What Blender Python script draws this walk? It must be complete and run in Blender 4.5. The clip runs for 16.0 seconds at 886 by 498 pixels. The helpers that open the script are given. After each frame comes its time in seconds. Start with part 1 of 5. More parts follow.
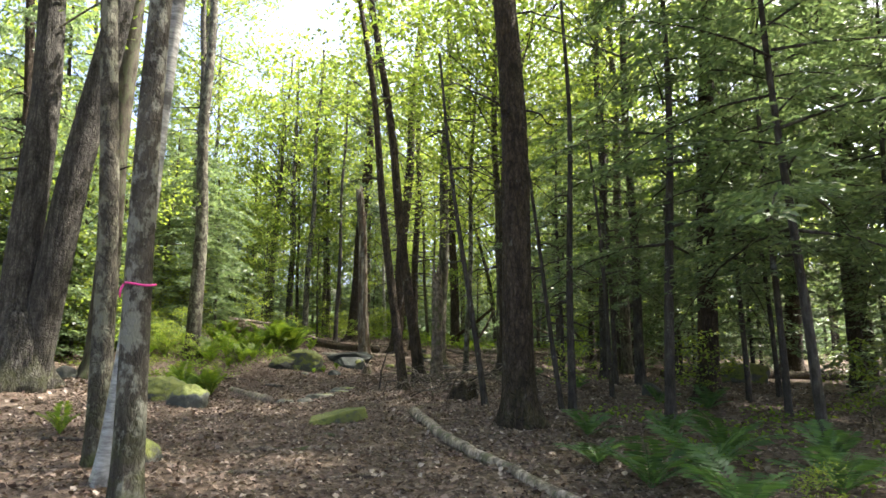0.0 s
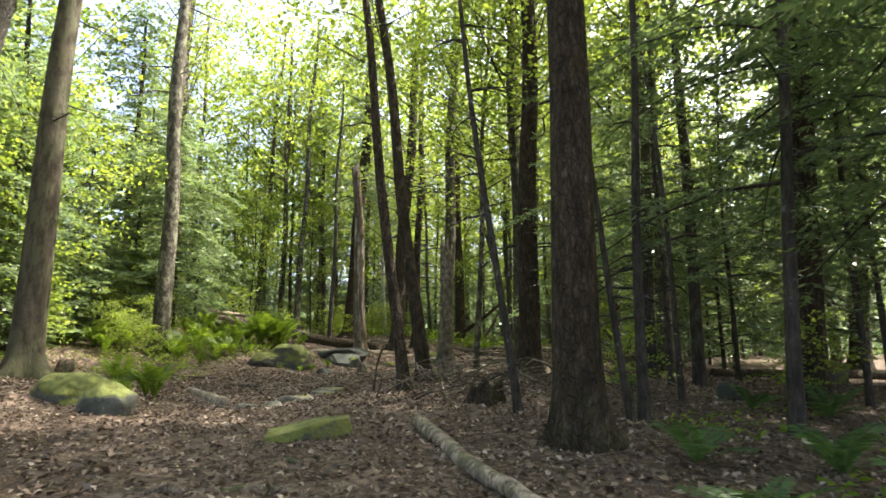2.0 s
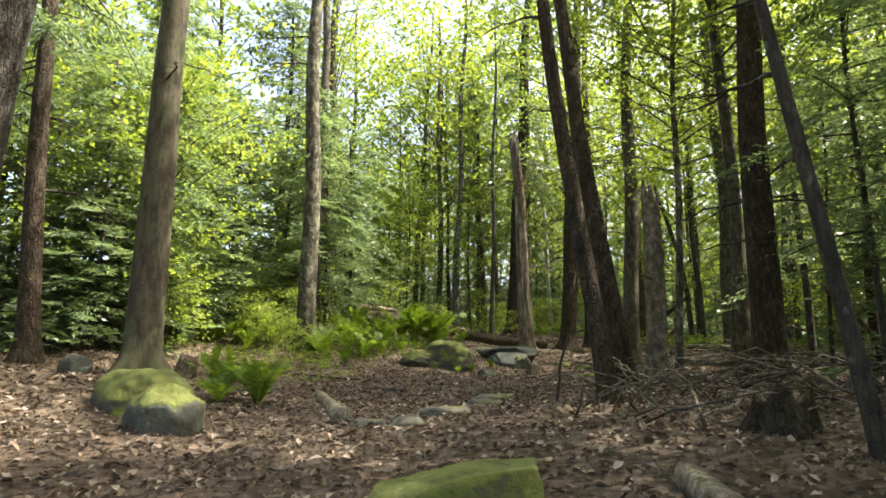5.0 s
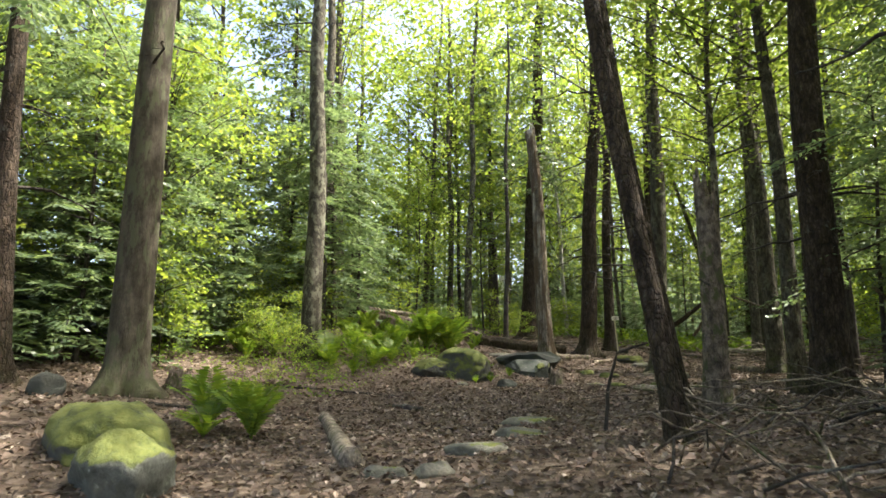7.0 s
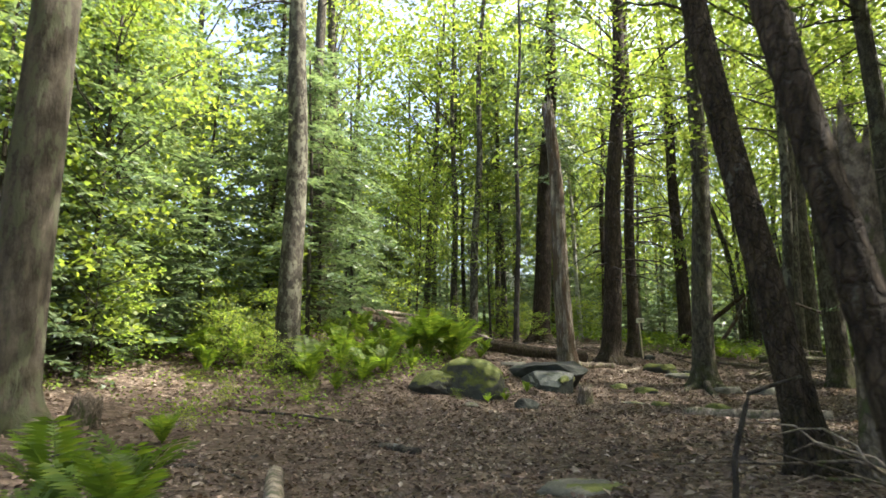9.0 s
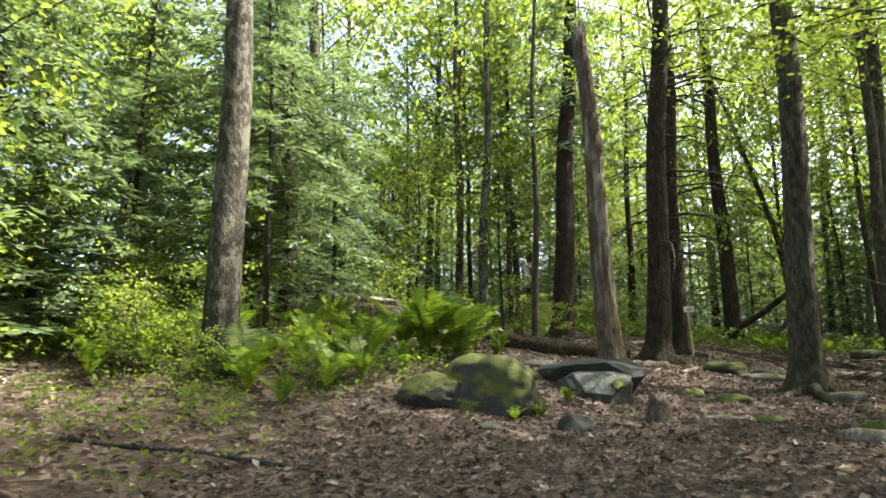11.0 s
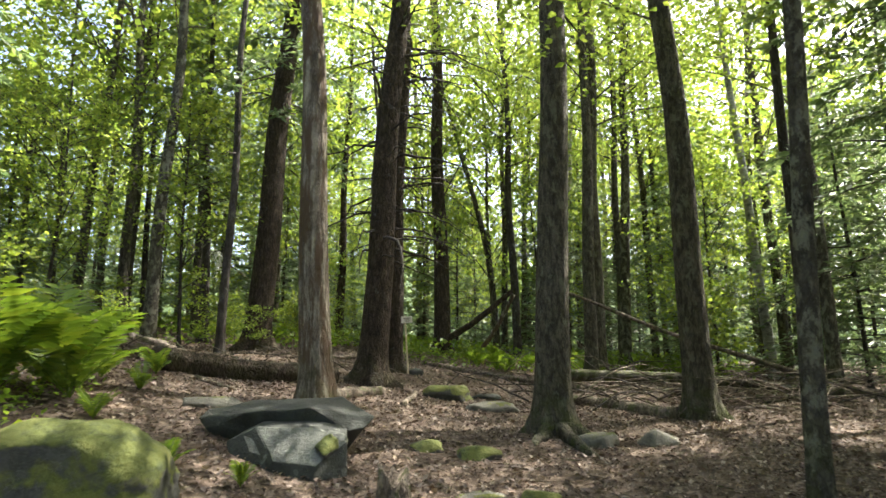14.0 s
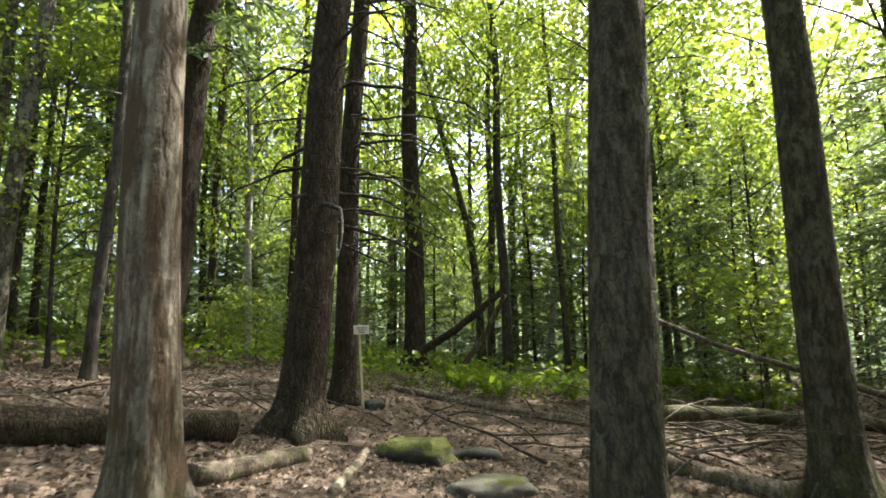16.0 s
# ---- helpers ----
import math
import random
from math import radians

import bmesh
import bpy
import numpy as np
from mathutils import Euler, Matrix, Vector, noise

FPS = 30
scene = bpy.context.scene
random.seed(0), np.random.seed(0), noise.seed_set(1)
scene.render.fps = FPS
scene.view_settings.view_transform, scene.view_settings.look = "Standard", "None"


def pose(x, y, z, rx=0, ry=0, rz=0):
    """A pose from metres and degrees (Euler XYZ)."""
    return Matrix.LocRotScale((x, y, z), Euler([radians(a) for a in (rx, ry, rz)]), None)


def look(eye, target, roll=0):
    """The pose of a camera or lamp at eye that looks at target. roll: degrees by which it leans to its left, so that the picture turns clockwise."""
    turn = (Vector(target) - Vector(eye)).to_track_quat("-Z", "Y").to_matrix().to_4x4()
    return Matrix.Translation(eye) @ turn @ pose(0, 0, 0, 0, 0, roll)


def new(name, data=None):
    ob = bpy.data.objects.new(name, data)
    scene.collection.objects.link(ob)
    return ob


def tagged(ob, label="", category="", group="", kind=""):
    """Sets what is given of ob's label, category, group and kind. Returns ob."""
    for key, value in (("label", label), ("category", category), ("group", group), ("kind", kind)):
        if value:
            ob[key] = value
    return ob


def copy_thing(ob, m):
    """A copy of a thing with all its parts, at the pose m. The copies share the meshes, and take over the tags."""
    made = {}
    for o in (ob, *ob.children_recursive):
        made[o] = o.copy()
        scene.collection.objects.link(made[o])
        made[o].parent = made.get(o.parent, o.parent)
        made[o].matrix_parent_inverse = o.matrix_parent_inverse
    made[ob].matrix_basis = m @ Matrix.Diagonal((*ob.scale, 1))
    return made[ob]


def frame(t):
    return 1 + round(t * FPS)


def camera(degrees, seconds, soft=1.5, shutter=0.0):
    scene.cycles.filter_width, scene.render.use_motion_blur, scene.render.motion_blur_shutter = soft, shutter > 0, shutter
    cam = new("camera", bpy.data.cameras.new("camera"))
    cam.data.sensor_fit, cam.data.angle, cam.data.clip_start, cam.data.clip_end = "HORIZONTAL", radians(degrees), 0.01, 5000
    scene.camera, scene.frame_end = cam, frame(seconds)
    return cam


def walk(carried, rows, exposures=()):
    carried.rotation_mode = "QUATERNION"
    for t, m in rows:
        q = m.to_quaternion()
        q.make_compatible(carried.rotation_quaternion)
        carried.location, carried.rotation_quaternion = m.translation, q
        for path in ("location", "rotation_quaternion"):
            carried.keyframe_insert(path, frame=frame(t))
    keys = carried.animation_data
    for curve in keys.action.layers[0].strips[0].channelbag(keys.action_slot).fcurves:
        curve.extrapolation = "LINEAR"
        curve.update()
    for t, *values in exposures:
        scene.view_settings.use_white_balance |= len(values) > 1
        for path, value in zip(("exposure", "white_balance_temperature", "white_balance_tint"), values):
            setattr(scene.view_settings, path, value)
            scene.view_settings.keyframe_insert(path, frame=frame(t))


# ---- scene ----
cam = camera(71.2, 16.0, soft=1.6, shutter=0.3)
PATH = [
    (0, (0.026, -0.017, 1.22), (0.013, 1.953, 1.565), 0.0),
    (0.5, (-0.043, 0.581, 1.161), (-0.056, 2.551, 1.508), -0.0),
    (1, (-0.054, 1.364, 1.137), (-0.071, 3.333, 1.483), 0.0),
    (1.5, (-0.135, 2.294, 1.078), (-0.149, 4.264, 1.426), 0.1),
    (2, (-0.21, 3.305, 1.043), (-0.226, 5.274, 1.393), 0.1),
    (2.5, (-0.298, 4.296, 1.021), (-0.367, 6.264, 1.374), 0.3),
    (3, (-0.428, 5.116, 0.985), (-0.64, 7.073, 1.339), 0.4),
    (3.5, (-0.582, 5.823, 0.956), (-0.97, 7.753, 1.31), 0.5),
    (4, (-0.725, 6.346, 0.93), (-1.227, 8.25, 1.285), 0.5),
    (4.2, (-0.757, 6.522, 0.914), (-1.277, 8.42, 1.273), 0.5),
    (6.3, (-1.259, 7.752, 1.024), (-1.774, 9.652, 1.378), 0.2),
    (6.5, (-1.319, 7.878, 1.049), (-1.846, 9.775, 1.403), 0.2),
    (7, (-1.447, 8.227, 1.213), (-1.988, 10.12, 1.565), 0.2),
    (7.5, (-1.598, 8.702, 1.35), (-2.142, 10.594, 1.702), 0.3),
    (8, (-1.779, 9.285, 1.423), (-2.325, 11.176, 1.775), 0.2),
    (8.5, (-2.033, 10.097, 1.466), (-2.578, 11.988, 1.819), 0.3),
    (9, (-2.307, 11.052, 1.524), (-2.855, 12.944, 1.871), 0.4),
    (9.2, (-2.437, 11.466, 1.523), (-2.985, 13.357, 1.872), 0.5),
    (11.3, (-3.65, 15.817, 1.417), (-4.21, 17.704, 1.773), -0.2),
    (11.5, (-3.739, 16.094, 1.415), (-4.269, 17.989, 1.77), -0.2),
    (12, (-3.818, 16.646, 1.409), (-3.99, 18.608, 1.761), -0.1),
    (12.5, (-3.887, 17.142, 1.581), (-3.903, 19.111, 1.93), -0.1),
    (13, (-3.916, 17.705, 1.712), (-3.786, 19.669, 2.063), -0.1),
    (13.5, (-3.862, 18.434, 1.798), (-3.55, 20.378, 2.15), -0.1),
    (14, (-3.727, 19.354, 1.928), (-3.371, 21.291, 2.28), -0.2),
    (14.5, (-3.541, 20.39, 2.083), (-3.155, 22.321, 2.435), -0.3),
    (15, (-3.253, 21.586, 2.176), (-2.822, 23.507, 2.525), -0.4),
    (15.5, (-2.98, 22.851, 2.181), (-2.547, 24.771, 2.533), -0.2),
    (16, (-2.7, 24.175, 2.401), (-2.274, 26.096, 2.757), -0.4),
]
walk(cam, [(t, look(eye, target, roll)) for t, eye, target, roll in PATH], exposures=((0, 2.66, 6500, 11), (2.5, 2.7, 7000, 8), (4, 2.62, 7300, 7), (7, 2.54, 6650, 9), (11.5, 2.68, 6450, 9), (16, 2.84, 6550, 9)))

# ---- sky and sun ----
SUN_AZ, SUN_EL = radians(68), radians(56)   # azimuth clockwise from +y
world = bpy.data.worlds.new("forest_sky")
scene.world = world
world.use_nodes = True
wn = world.node_tree.nodes
sky = wn.new("ShaderNodeTexSky")
sky.sky_type, sky.sun_disc = "NISHITA", False
sky.sun_elevation, sky.sun_rotation = SUN_EL, SUN_AZ
sky.air_density, sky.dust_density, sky.ozone_density = 0.6, 4.5, 0.6
wn["Background"].inputs[1].default_value = 0.15
world.node_tree.links.new(sky.outputs[0], wn["Background"].inputs[0])
to_sun = Vector((math.sin(SUN_AZ) * math.cos(SUN_EL), math.cos(SUN_AZ) * math.cos(SUN_EL), math.sin(SUN_EL)))
sun = new("sun", bpy.data.lights.new("sun", "SUN"))
sun.data.energy, sun.data.angle, sun.data.color = 3.7, radians(0.6), (1.0, 0.95, 0.86)
sun.matrix_world = look(to_sun * 60, (0, 0, 0))


# ---- materials ----
def material(name):
    m = bpy.data.materials.new(name)
    m.use_nodes = True
    return m, m.node_tree.nodes, m.node_tree.links, m.node_tree.nodes["Principled BSDF"]


def noise_at(n, l, coord, scale, detail=5, rough=0.6, stretch=None):
    src = coord
    if stretch:
        mp = n.new("ShaderNodeMapping")
        mp.inputs["Scale"].default_value = stretch
        l.new(coord, mp.inputs[0])
        src = mp.outputs[0]
    t = n.new("ShaderNodeTexNoise")
    t.inputs["Scale"].default_value, t.inputs["Detail"].default_value, t.inputs["Roughness"].default_value = scale, detail, rough
    l.new(src, t.inputs["Vector"])
    return t.outputs["Fac"]


def ramp(n, l, fac, stops):
    r = n.new("ShaderNodeValToRGB")
    while len(r.color_ramp.elements) < len(stops):
        r.color_ramp.elements.new(0.5)
    for e, (p, c) in zip(r.color_ramp.elements, stops):
        e.position, e.color = p, (*c, 1) if len(c) == 3 else c
    l.new(fac, r.inputs[0])
    return r.outputs[0]


def mix(n, l, fac, a, b, mode="MIX"):
    x = n.new("ShaderNodeMix")
    x.data_type, x.blend_type = "RGBA", mode
    for sock, v in ((x.inputs[0], fac), (x.inputs[6], a), (x.inputs[7], b)):
        if isinstance(v, (int, float)):
            sock.default_value = v
        elif isinstance(v, tuple):
            sock.default_value = (*v, 1)
        else:
            l.new(v, sock)
    return x.outputs[2]


def bump(n, l, bsdf, height, strength, distance):
    b = n.new("ShaderNodeBump")
    b.inputs["Strength"].default_value, b.inputs["Distance"].default_value = strength, distance
    l.new(height, b.inputs["Height"])
    l.new(b.outputs[0], bsdf.inputs["Normal"])


def math_node(n, l, op, a, b):
    x = n.new("ShaderNodeMath")
    x.operation = op
    for sock, v in zip(x.inputs, (a, b)):
        if isinstance(v, (int, float)):
            sock.default_value = v
        else:
            l.new(v, sock)
    return x.outputs[0]


def bark(name, dark, light, scale=14.0, lichen=None, lichen_at=0.62, moss=0.0, furrow=0.2, depth=0.03, blotch=0.6, plates=24.0, cracks=0.4):
    """Bark with upright furrows, blotches of lichen and a little moss at the foot."""
    m, n, l, b = material(name)
    co = n.new("ShaderNodeTexCoord").outputs["Object"]
    fur = noise_at(n, l, co, scale, 6, 0.65, (1, 1, furrow))
    fine = noise_at(n, l, co, scale * 5, 4, 0.7, (1, 1, 0.5))
    warp = n.new("ShaderNodeTexNoise")
    warp.inputs["Scale"].default_value, warp.inputs["Detail"].default_value = 7.0, 4
    l.new(co, warp.inputs["Vector"])
    bent = mix(n, l, 0.1, co, warp.outputs["Color"])
    squeeze = n.new("ShaderNodeMapping")
    squeeze.inputs["Scale"].default_value = (1, 1, 0.34)
    l.new(bent, squeeze.inputs[0])
    cell = n.new("ShaderNodeTexVoronoi")
    cell.feature = "DISTANCE_TO_EDGE"
    cell.inputs["Scale"].default_value = plates
    l.new(squeeze.outputs[0], cell.inputs["Vector"])
    crack = ramp(n, l, cell.outputs["Distance"], [(0.02, (0, 0, 0)), (0.16, (1, 1, 1))])
    wide = noise_at(n, l, co, 3.2, 5, 0.65, (1, 1, 0.7))
    col = ramp(n, l, fur, [(0.40, dark), (0.49, tuple(0.6 * p + 0.4 * q for p, q in zip(dark, light))), (0.60, light)])
    col = mix(n, l, 0.35, col, ramp(n, l, fine, [(0.36, dark), (0.64, light)]))
    col = mix(n, l, cracks, col, mix(n, l, crack, tuple(0.7 * v for v in dark), col))
    col = mix(n, l, 1.0, col, ramp(n, l, wide, [(0.32, (0.6, 0.58, 0.55)), (0.68, (1.35, 1.35, 1.35))]), "MULTIPLY")
    if lichen:
        blot = noise_at(n, l, co, 5.5, 6, 0.7, (1, 1, blotch))
        col = mix(n, l, ramp(n, l, blot, [(lichen_at - 0.07, (0, 0, 0)), (lichen_at, (1, 1, 1))]), col, lichen)
    if moss:
        sep = n.new("ShaderNodeSeparateXYZ")
        l.new(co, sep.inputs[0])
        low = ramp(n, l, math_node(n, l, "DIVIDE", sep.outputs[2], 1.1), [(0.05, (1, 1, 1)), (0.9, (0, 0, 0))])
        spot = ramp(n, l, noise_at(n, l, co, 4.0, 5), [(0.42, (0, 0, 0)), (0.62, (1, 1, 1))])
        col = mix(n, l, math_node(n, l, "MULTIPLY", math_node(n, l, "MULTIPLY", low, spot), moss), col, (0.05, 0.057, 0.015))
    l.new(col, b.inputs["Base Color"])
    b.inputs["Roughness"].default_value = 0.9
    b.inputs["Specular IOR Level"].default_value = 0.2
    relief = math_node(n, l, "ADD", fur, math_node(n, l, "MULTIPLY", fine, 0.35))
    bump(n, l, b, math_node(n, l, "ADD", relief, math_node(n, l, "MULTIPLY", crack, 0.9 * cracks)), 0.9, depth)
    return m


def birch_bark():
    m, n, l, b = material("birch_bark")
    co = n.new("ShaderNodeTexCoord").outputs["Object"]
    dash = noise_at(n, l, co, 5, 5, 0.7, (1, 1, 5))
    blot = noise_at(n, l, co, 3.2, 5, 0.65)
    col = ramp(n, l, dash, [(0.28, (0.08, 0.075, 0.065)), (0.44, (0.22, 0.21, 0.19)), (0.64, (0.4, 0.39, 0.355))])
    col = mix(n, l, ramp(n, l, blot, [(0.54, (0, 0, 0)), (0.64, (1, 1, 1))]), col, (0.09, 0.085, 0.075))
    l.new(col, b.inputs["Base Color"])
    b.inputs["Roughness"].default_value = 0.75
    bump(n, l, b, dash, 0.4, 0.01)
    return m


def leaf(name, colors, through_share=0.5, rough=0.5):
    """Thin leaves of several tints that let light through."""
    m, n, l, b = material(name)
    isl = n.new("ShaderNodeNewGeometry").outputs["Random Per Island"]
    obj = n.new("ShaderNodeObjectInfo").outputs["Random"]
    col = ramp(n, l, isl, [(k / (len(colors) - 1), c) for k, c in enumerate(colors)])
    hsv = n.new("ShaderNodeHueSaturation")
    l.new(math_node(n, l, "ADD", math_node(n, l, "MULTIPLY", obj, 0.5), 0.75), hsv.inputs["Value"])
    l.new(col, hsv.inputs["Color"])
    l.new(hsv.outputs[0], b.inputs["Base Color"])
    b.inputs["Roughness"].default_value = rough
    b.inputs["Specular IOR Level"].default_value = 0.45
    tr = n.new("ShaderNodeBsdfTranslucent")
    warm = mix(n, l, 1.0, hsv.outputs[0], (1.35, 1.33, 0.85), "MULTIPLY")
    l.new(warm, tr.inputs[0])
    mx = n.new("ShaderNodeMixShader")
    mx.inputs[0].default_value = through_share
    l.new(b.outputs[0], mx.inputs[1])
    l.new(tr.outputs[0], mx.inputs[2])
    l.new(mx.outputs[0], n["Material Output"].inputs[0])
    return m


def rock_material(name, moss, grey=(0.165, 0.16, 0.135)):
    """Grey stone with pale lichen, and moss on what faces up."""
    m, n, l, b = material(name)
    co = n.new("ShaderNodeTexCoord").outputs["Object"]
    big, fine = noise_at(n, l, co, 3, 6, 0.65), noise_at(n, l, co, 28, 5, 0.7)
    col = ramp(n, l, big, [(0.3, tuple(0.35 * v for v in grey)), (0.5, tuple(0.8 * v for v in grey)), (0.72, tuple(1.5 * v for v in grey))])
    col = mix(n, l, 0.35, col, ramp(n, l, fine, [(0.3, tuple(0.3 * v for v in grey)), (0.7, tuple(1.8 * v for v in grey))]))
    spots = ramp(n, l, noise_at(n, l, co, 6.5, 3), [(0.66, (0, 0, 0)), (0.69, (1, 1, 1))])
    col = mix(n, l, spots, col, tuple(2.3 * v for v in grey))
    geo = n.new("ShaderNodeNewGeometry")
    sep = n.new("ShaderNodeSeparateXYZ")
    l.new(geo.outputs["Normal"], sep.inputs[0])
    up = math_node(n, l, "ADD", math_node(n, l, "MULTIPLY", sep.outputs[2], 0.55), math_node(n, l, "MULTIPLY", noise_at(n, l, co, 2.6, 6, 0.7), 0.9))
    cover = ramp(n, l, up, [(0.95 - 0.42 * moss, (0, 0, 0)), (1.06 - 0.42 * moss, (1, 1, 1))])
    tint = ramp(n, l, noise_at(n, l, co, 5, 8, 0.78), [(0.36, (0.028, 0.038, 0.009)), (0.49, (0.09, 0.105, 0.018)), (0.64, (0.125, 0.13, 0.026))])
    col = mix(n, l, cover, col, tint)
    l.new(col, b.inputs["Base Color"])
    b.inputs["Roughness"].default_value = 0.88
    bump(n, l, b, math_node(n, l, "ADD", big, math_node(n, l, "MULTIPLY", fine, 0.5)), 0.8, 0.05)
    return m


def ground_material():
    m, n, l, b = material("forest_soil")
    co = n.new("ShaderNodeTexCoord").outputs["Object"]
    big, mid, fine = noise_at(n, l, co, 0.35, 4), noise_at(n, l, co, 3.5, 6, 0.7), noise_at(n, l, co, 26, 6, 0.75)
    col = ramp(n, l, mid, [(0.3, (0.03, 0.022, 0.0155)), (0.5, (0.075, 0.054, 0.039)), (0.7, (0.14, 0.104, 0.078))])
    vor = n.new("ShaderNodeTexVoronoi")
    vor.inputs["Scale"].default_value = 15
    l.new(co, vor.inputs["Vector"])
    leafy = ramp(n, l, vor.outputs["Color"], [(0.2, (0.035, 0.025, 0.019)), (0.5, (0.1, 0.072, 0.053)), (0.85, (0.24, 0.19, 0.15))])
    col = mix(n, l, 0.5, col, leafy)
    col = mix(n, l, ramp(n, l, big, [(0.45, (0, 0, 0)), (0.65, (0.5, 0.5, 0.5))]), col, (0.07, 0.05, 0.035))
    l.new(col, b.inputs["Base Color"])
    b.inputs["Roughness"].default_value = 0.95
    b.inputs["Specular IOR Level"].default_value = 0.15
    hgt = math_node(n, l, "ADD", math_node(n, l, "ADD", mid, math_node(n, l, "MULTIPLY", fine, 0.4)), math_node(n, l, "MULTIPLY", vor.outputs["Distance"], 0.4))
    bump(n, l, b, hgt, 0.9, 0.05)
    return m


def plain(name, color, rough=0.8, vary=0.3, scale=20):
    m, n, l, b = material(name)
    co = n.new("ShaderNodeTexCoord").outputs["Object"]
    f = noise_at(n, l, co, scale, 5)
    l.new(ramp(n, l, f, [(0.3, tuple(v * (1 - vary) for v in color)), (0.7, tuple(v * (1 + vary) for v in color))]), b.inputs["Base Color"])
    b.inputs["Roughness"].default_value = rough
    bump(n, l, b, f, 0.3, 0.004)
    return m


M_SOIL = ground_material()
M_OAK = bark("oak_bark", (0.02, 0.018, 0.015), (0.125, 0.115, 0.098), 20, None, moss=0.6, furrow=0.14, depth=0.05, plates=27, cracks=0.55)
M_GREY = bark("grey_bark", (0.026, 0.023, 0.0165), (0.135, 0.121, 0.088), 15, (0.125, 0.126, 0.085), 0.62, moss=1.0, furrow=0.3, depth=0.04, plates=22, cracks=0.35)
M_SMOOTH = bark("smooth_grey_bark", (0.034, 0.029, 0.021), (0.1, 0.087, 0.064), 7, (0.075, 0.078, 0.046), 0.58, moss=0.5, furrow=0.22, depth=0.025, blotch=0.35, plates=9, cracks=0.12)
M_MAPLE = bark("maple_bark", (0.028, 0.025, 0.019), (0.098, 0.088, 0.066), 12, (0.15, 0.146, 0.105), 0.57, moss=1.0, furrow=0.45, cracks=0.3)
M_PINE = bark("hemlock_bark", (0.018, 0.0136, 0.01), (0.092, 0.067, 0.046), 16, (0.105, 0.098, 0.08), 0.69, moss=0.3, furrow=0.25, depth=0.05, plates=20, cracks=0.55)
M_DARK = bark("sapling_bark", (0.025, 0.021, 0.018), (0.085, 0.074, 0.062), 20, (0.13, 0.135, 0.115), 0.66, cracks=0.15)
M_PATCHY = bark("patchy_bark", (0.026, 0.022, 0.017), (0.085, 0.075, 0.057), 9, (0.17, 0.165, 0.13), 0.56, moss=1.0, cracks=0.2)
M_SNAG = bark("bare_wood", (0.05, 0.037, 0.026), (0.36, 0.325, 0.26), 9, (0.09, 0.062, 0.04), 0.56, moss=0.5, furrow=0.09, depth=0.06, blotch=0.16, plates=6, cracks=0.35)
M_DEAD = bark("dead_wood", (0.04, 0.031, 0.024), (0.25, 0.205, 0.16), 14, (0.075, 0.08, 0.035), 0.6, furrow=0.6, depth=0.04, cracks=0.2)
M_PALE_LOG = bark("pale_dead_bark", (0.055, 0.043, 0.033), (0.4, 0.335, 0.265), 10, (0.1, 0.1, 0.055), 0.61, furrow=0.8, depth=0.035, plates=9, cracks=0.2)
M_BIRCH = birch_bark()
M_MAPLE_LEAF = leaf("maple_leaf", [(0.105, 0.165, 0.036), (0.155, 0.22, 0.045), (0.22, 0.265, 0.05), (0.145, 0.205, 0.042)], 0.66)
M_HIGH_LEAF = leaf("canopy_leaf", [(0.10, 0.15, 0.036), (0.15, 0.205, 0.044), (0.2, 0.24, 0.05)], 0.68)
M_NEEDLE = leaf("hemlock_needle", [(0.068, 0.108, 0.058), (0.105, 0.152, 0.08), (0.15, 0.198, 0.098)], 0.5, 0.36)
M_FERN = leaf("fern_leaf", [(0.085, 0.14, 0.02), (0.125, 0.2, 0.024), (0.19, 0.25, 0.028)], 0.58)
# the fern leaf again, darker and bluer: shade painted into the colour
M_FERN_PAINTED_SHADE = leaf("fern_leaf_painted_shade", [(0.04, 0.085, 0.03), (0.06, 0.12, 0.04), (0.085, 0.15, 0.045)], 0.5)
M_LITTER = leaf("dead_leaf", [(0.048, 0.031, 0.022), (0.11, 0.072, 0.05), (0.24, 0.175, 0.13), (0.075, 0.045, 0.03), (0.36, 0.295, 0.24), (0.055, 0.035, 0.024), (0.15, 0.1, 0.07), (0.095, 0.058, 0.039), (0.035, 0.024, 0.018), (0.27, 0.21, 0.165)], 0.08, 0.7)
M_ROCK = rock_material("bare_rock", -0.1, (0.135, 0.127, 0.098))
M_MOSSY = rock_material("mossy_rock", 1.1, (0.065, 0.065, 0.055))
M_RIDGE = rock_material("half_mossy_rock", 0.82, (0.085, 0.09, 0.075))
M_MOSSY_DARK = rock_material("dark_mossy_rock", 0.95, (0.055, 0.055, 0.046))
M_FRESH = rock_material("pale_broken_rock", -0.4, (0.12, 0.125, 0.105))
M_SLATE = rock_material("dark_slab_rock", -0.3, (0.036, 0.039, 0.031))
# near-white colour that stands in for sun on hemlock needles
M_PAINTED_SUN = plain("painted_sun_needles", (0.72, 0.71, 0.68), 0.6, 0.15)
M_HILL = plain("far_foliage", (0.05, 0.085, 0.025), 0.95, 0.7, 0.9)
M_RIBBON = plain("pink_ribbon", (0.75, 0.05, 0.28), 0.5, 0.1)
M_STAKE = plain("pale_wood", (0.5, 0.42, 0.28), 0.7, 0.2)
M_SIGN = plain("sign_board", (0.62, 0.58, 0.48), 0.7, 0.12)
M_INK = plain("sign_ink", (0.1, 0.09, 0.07), 0.8, 0.1)


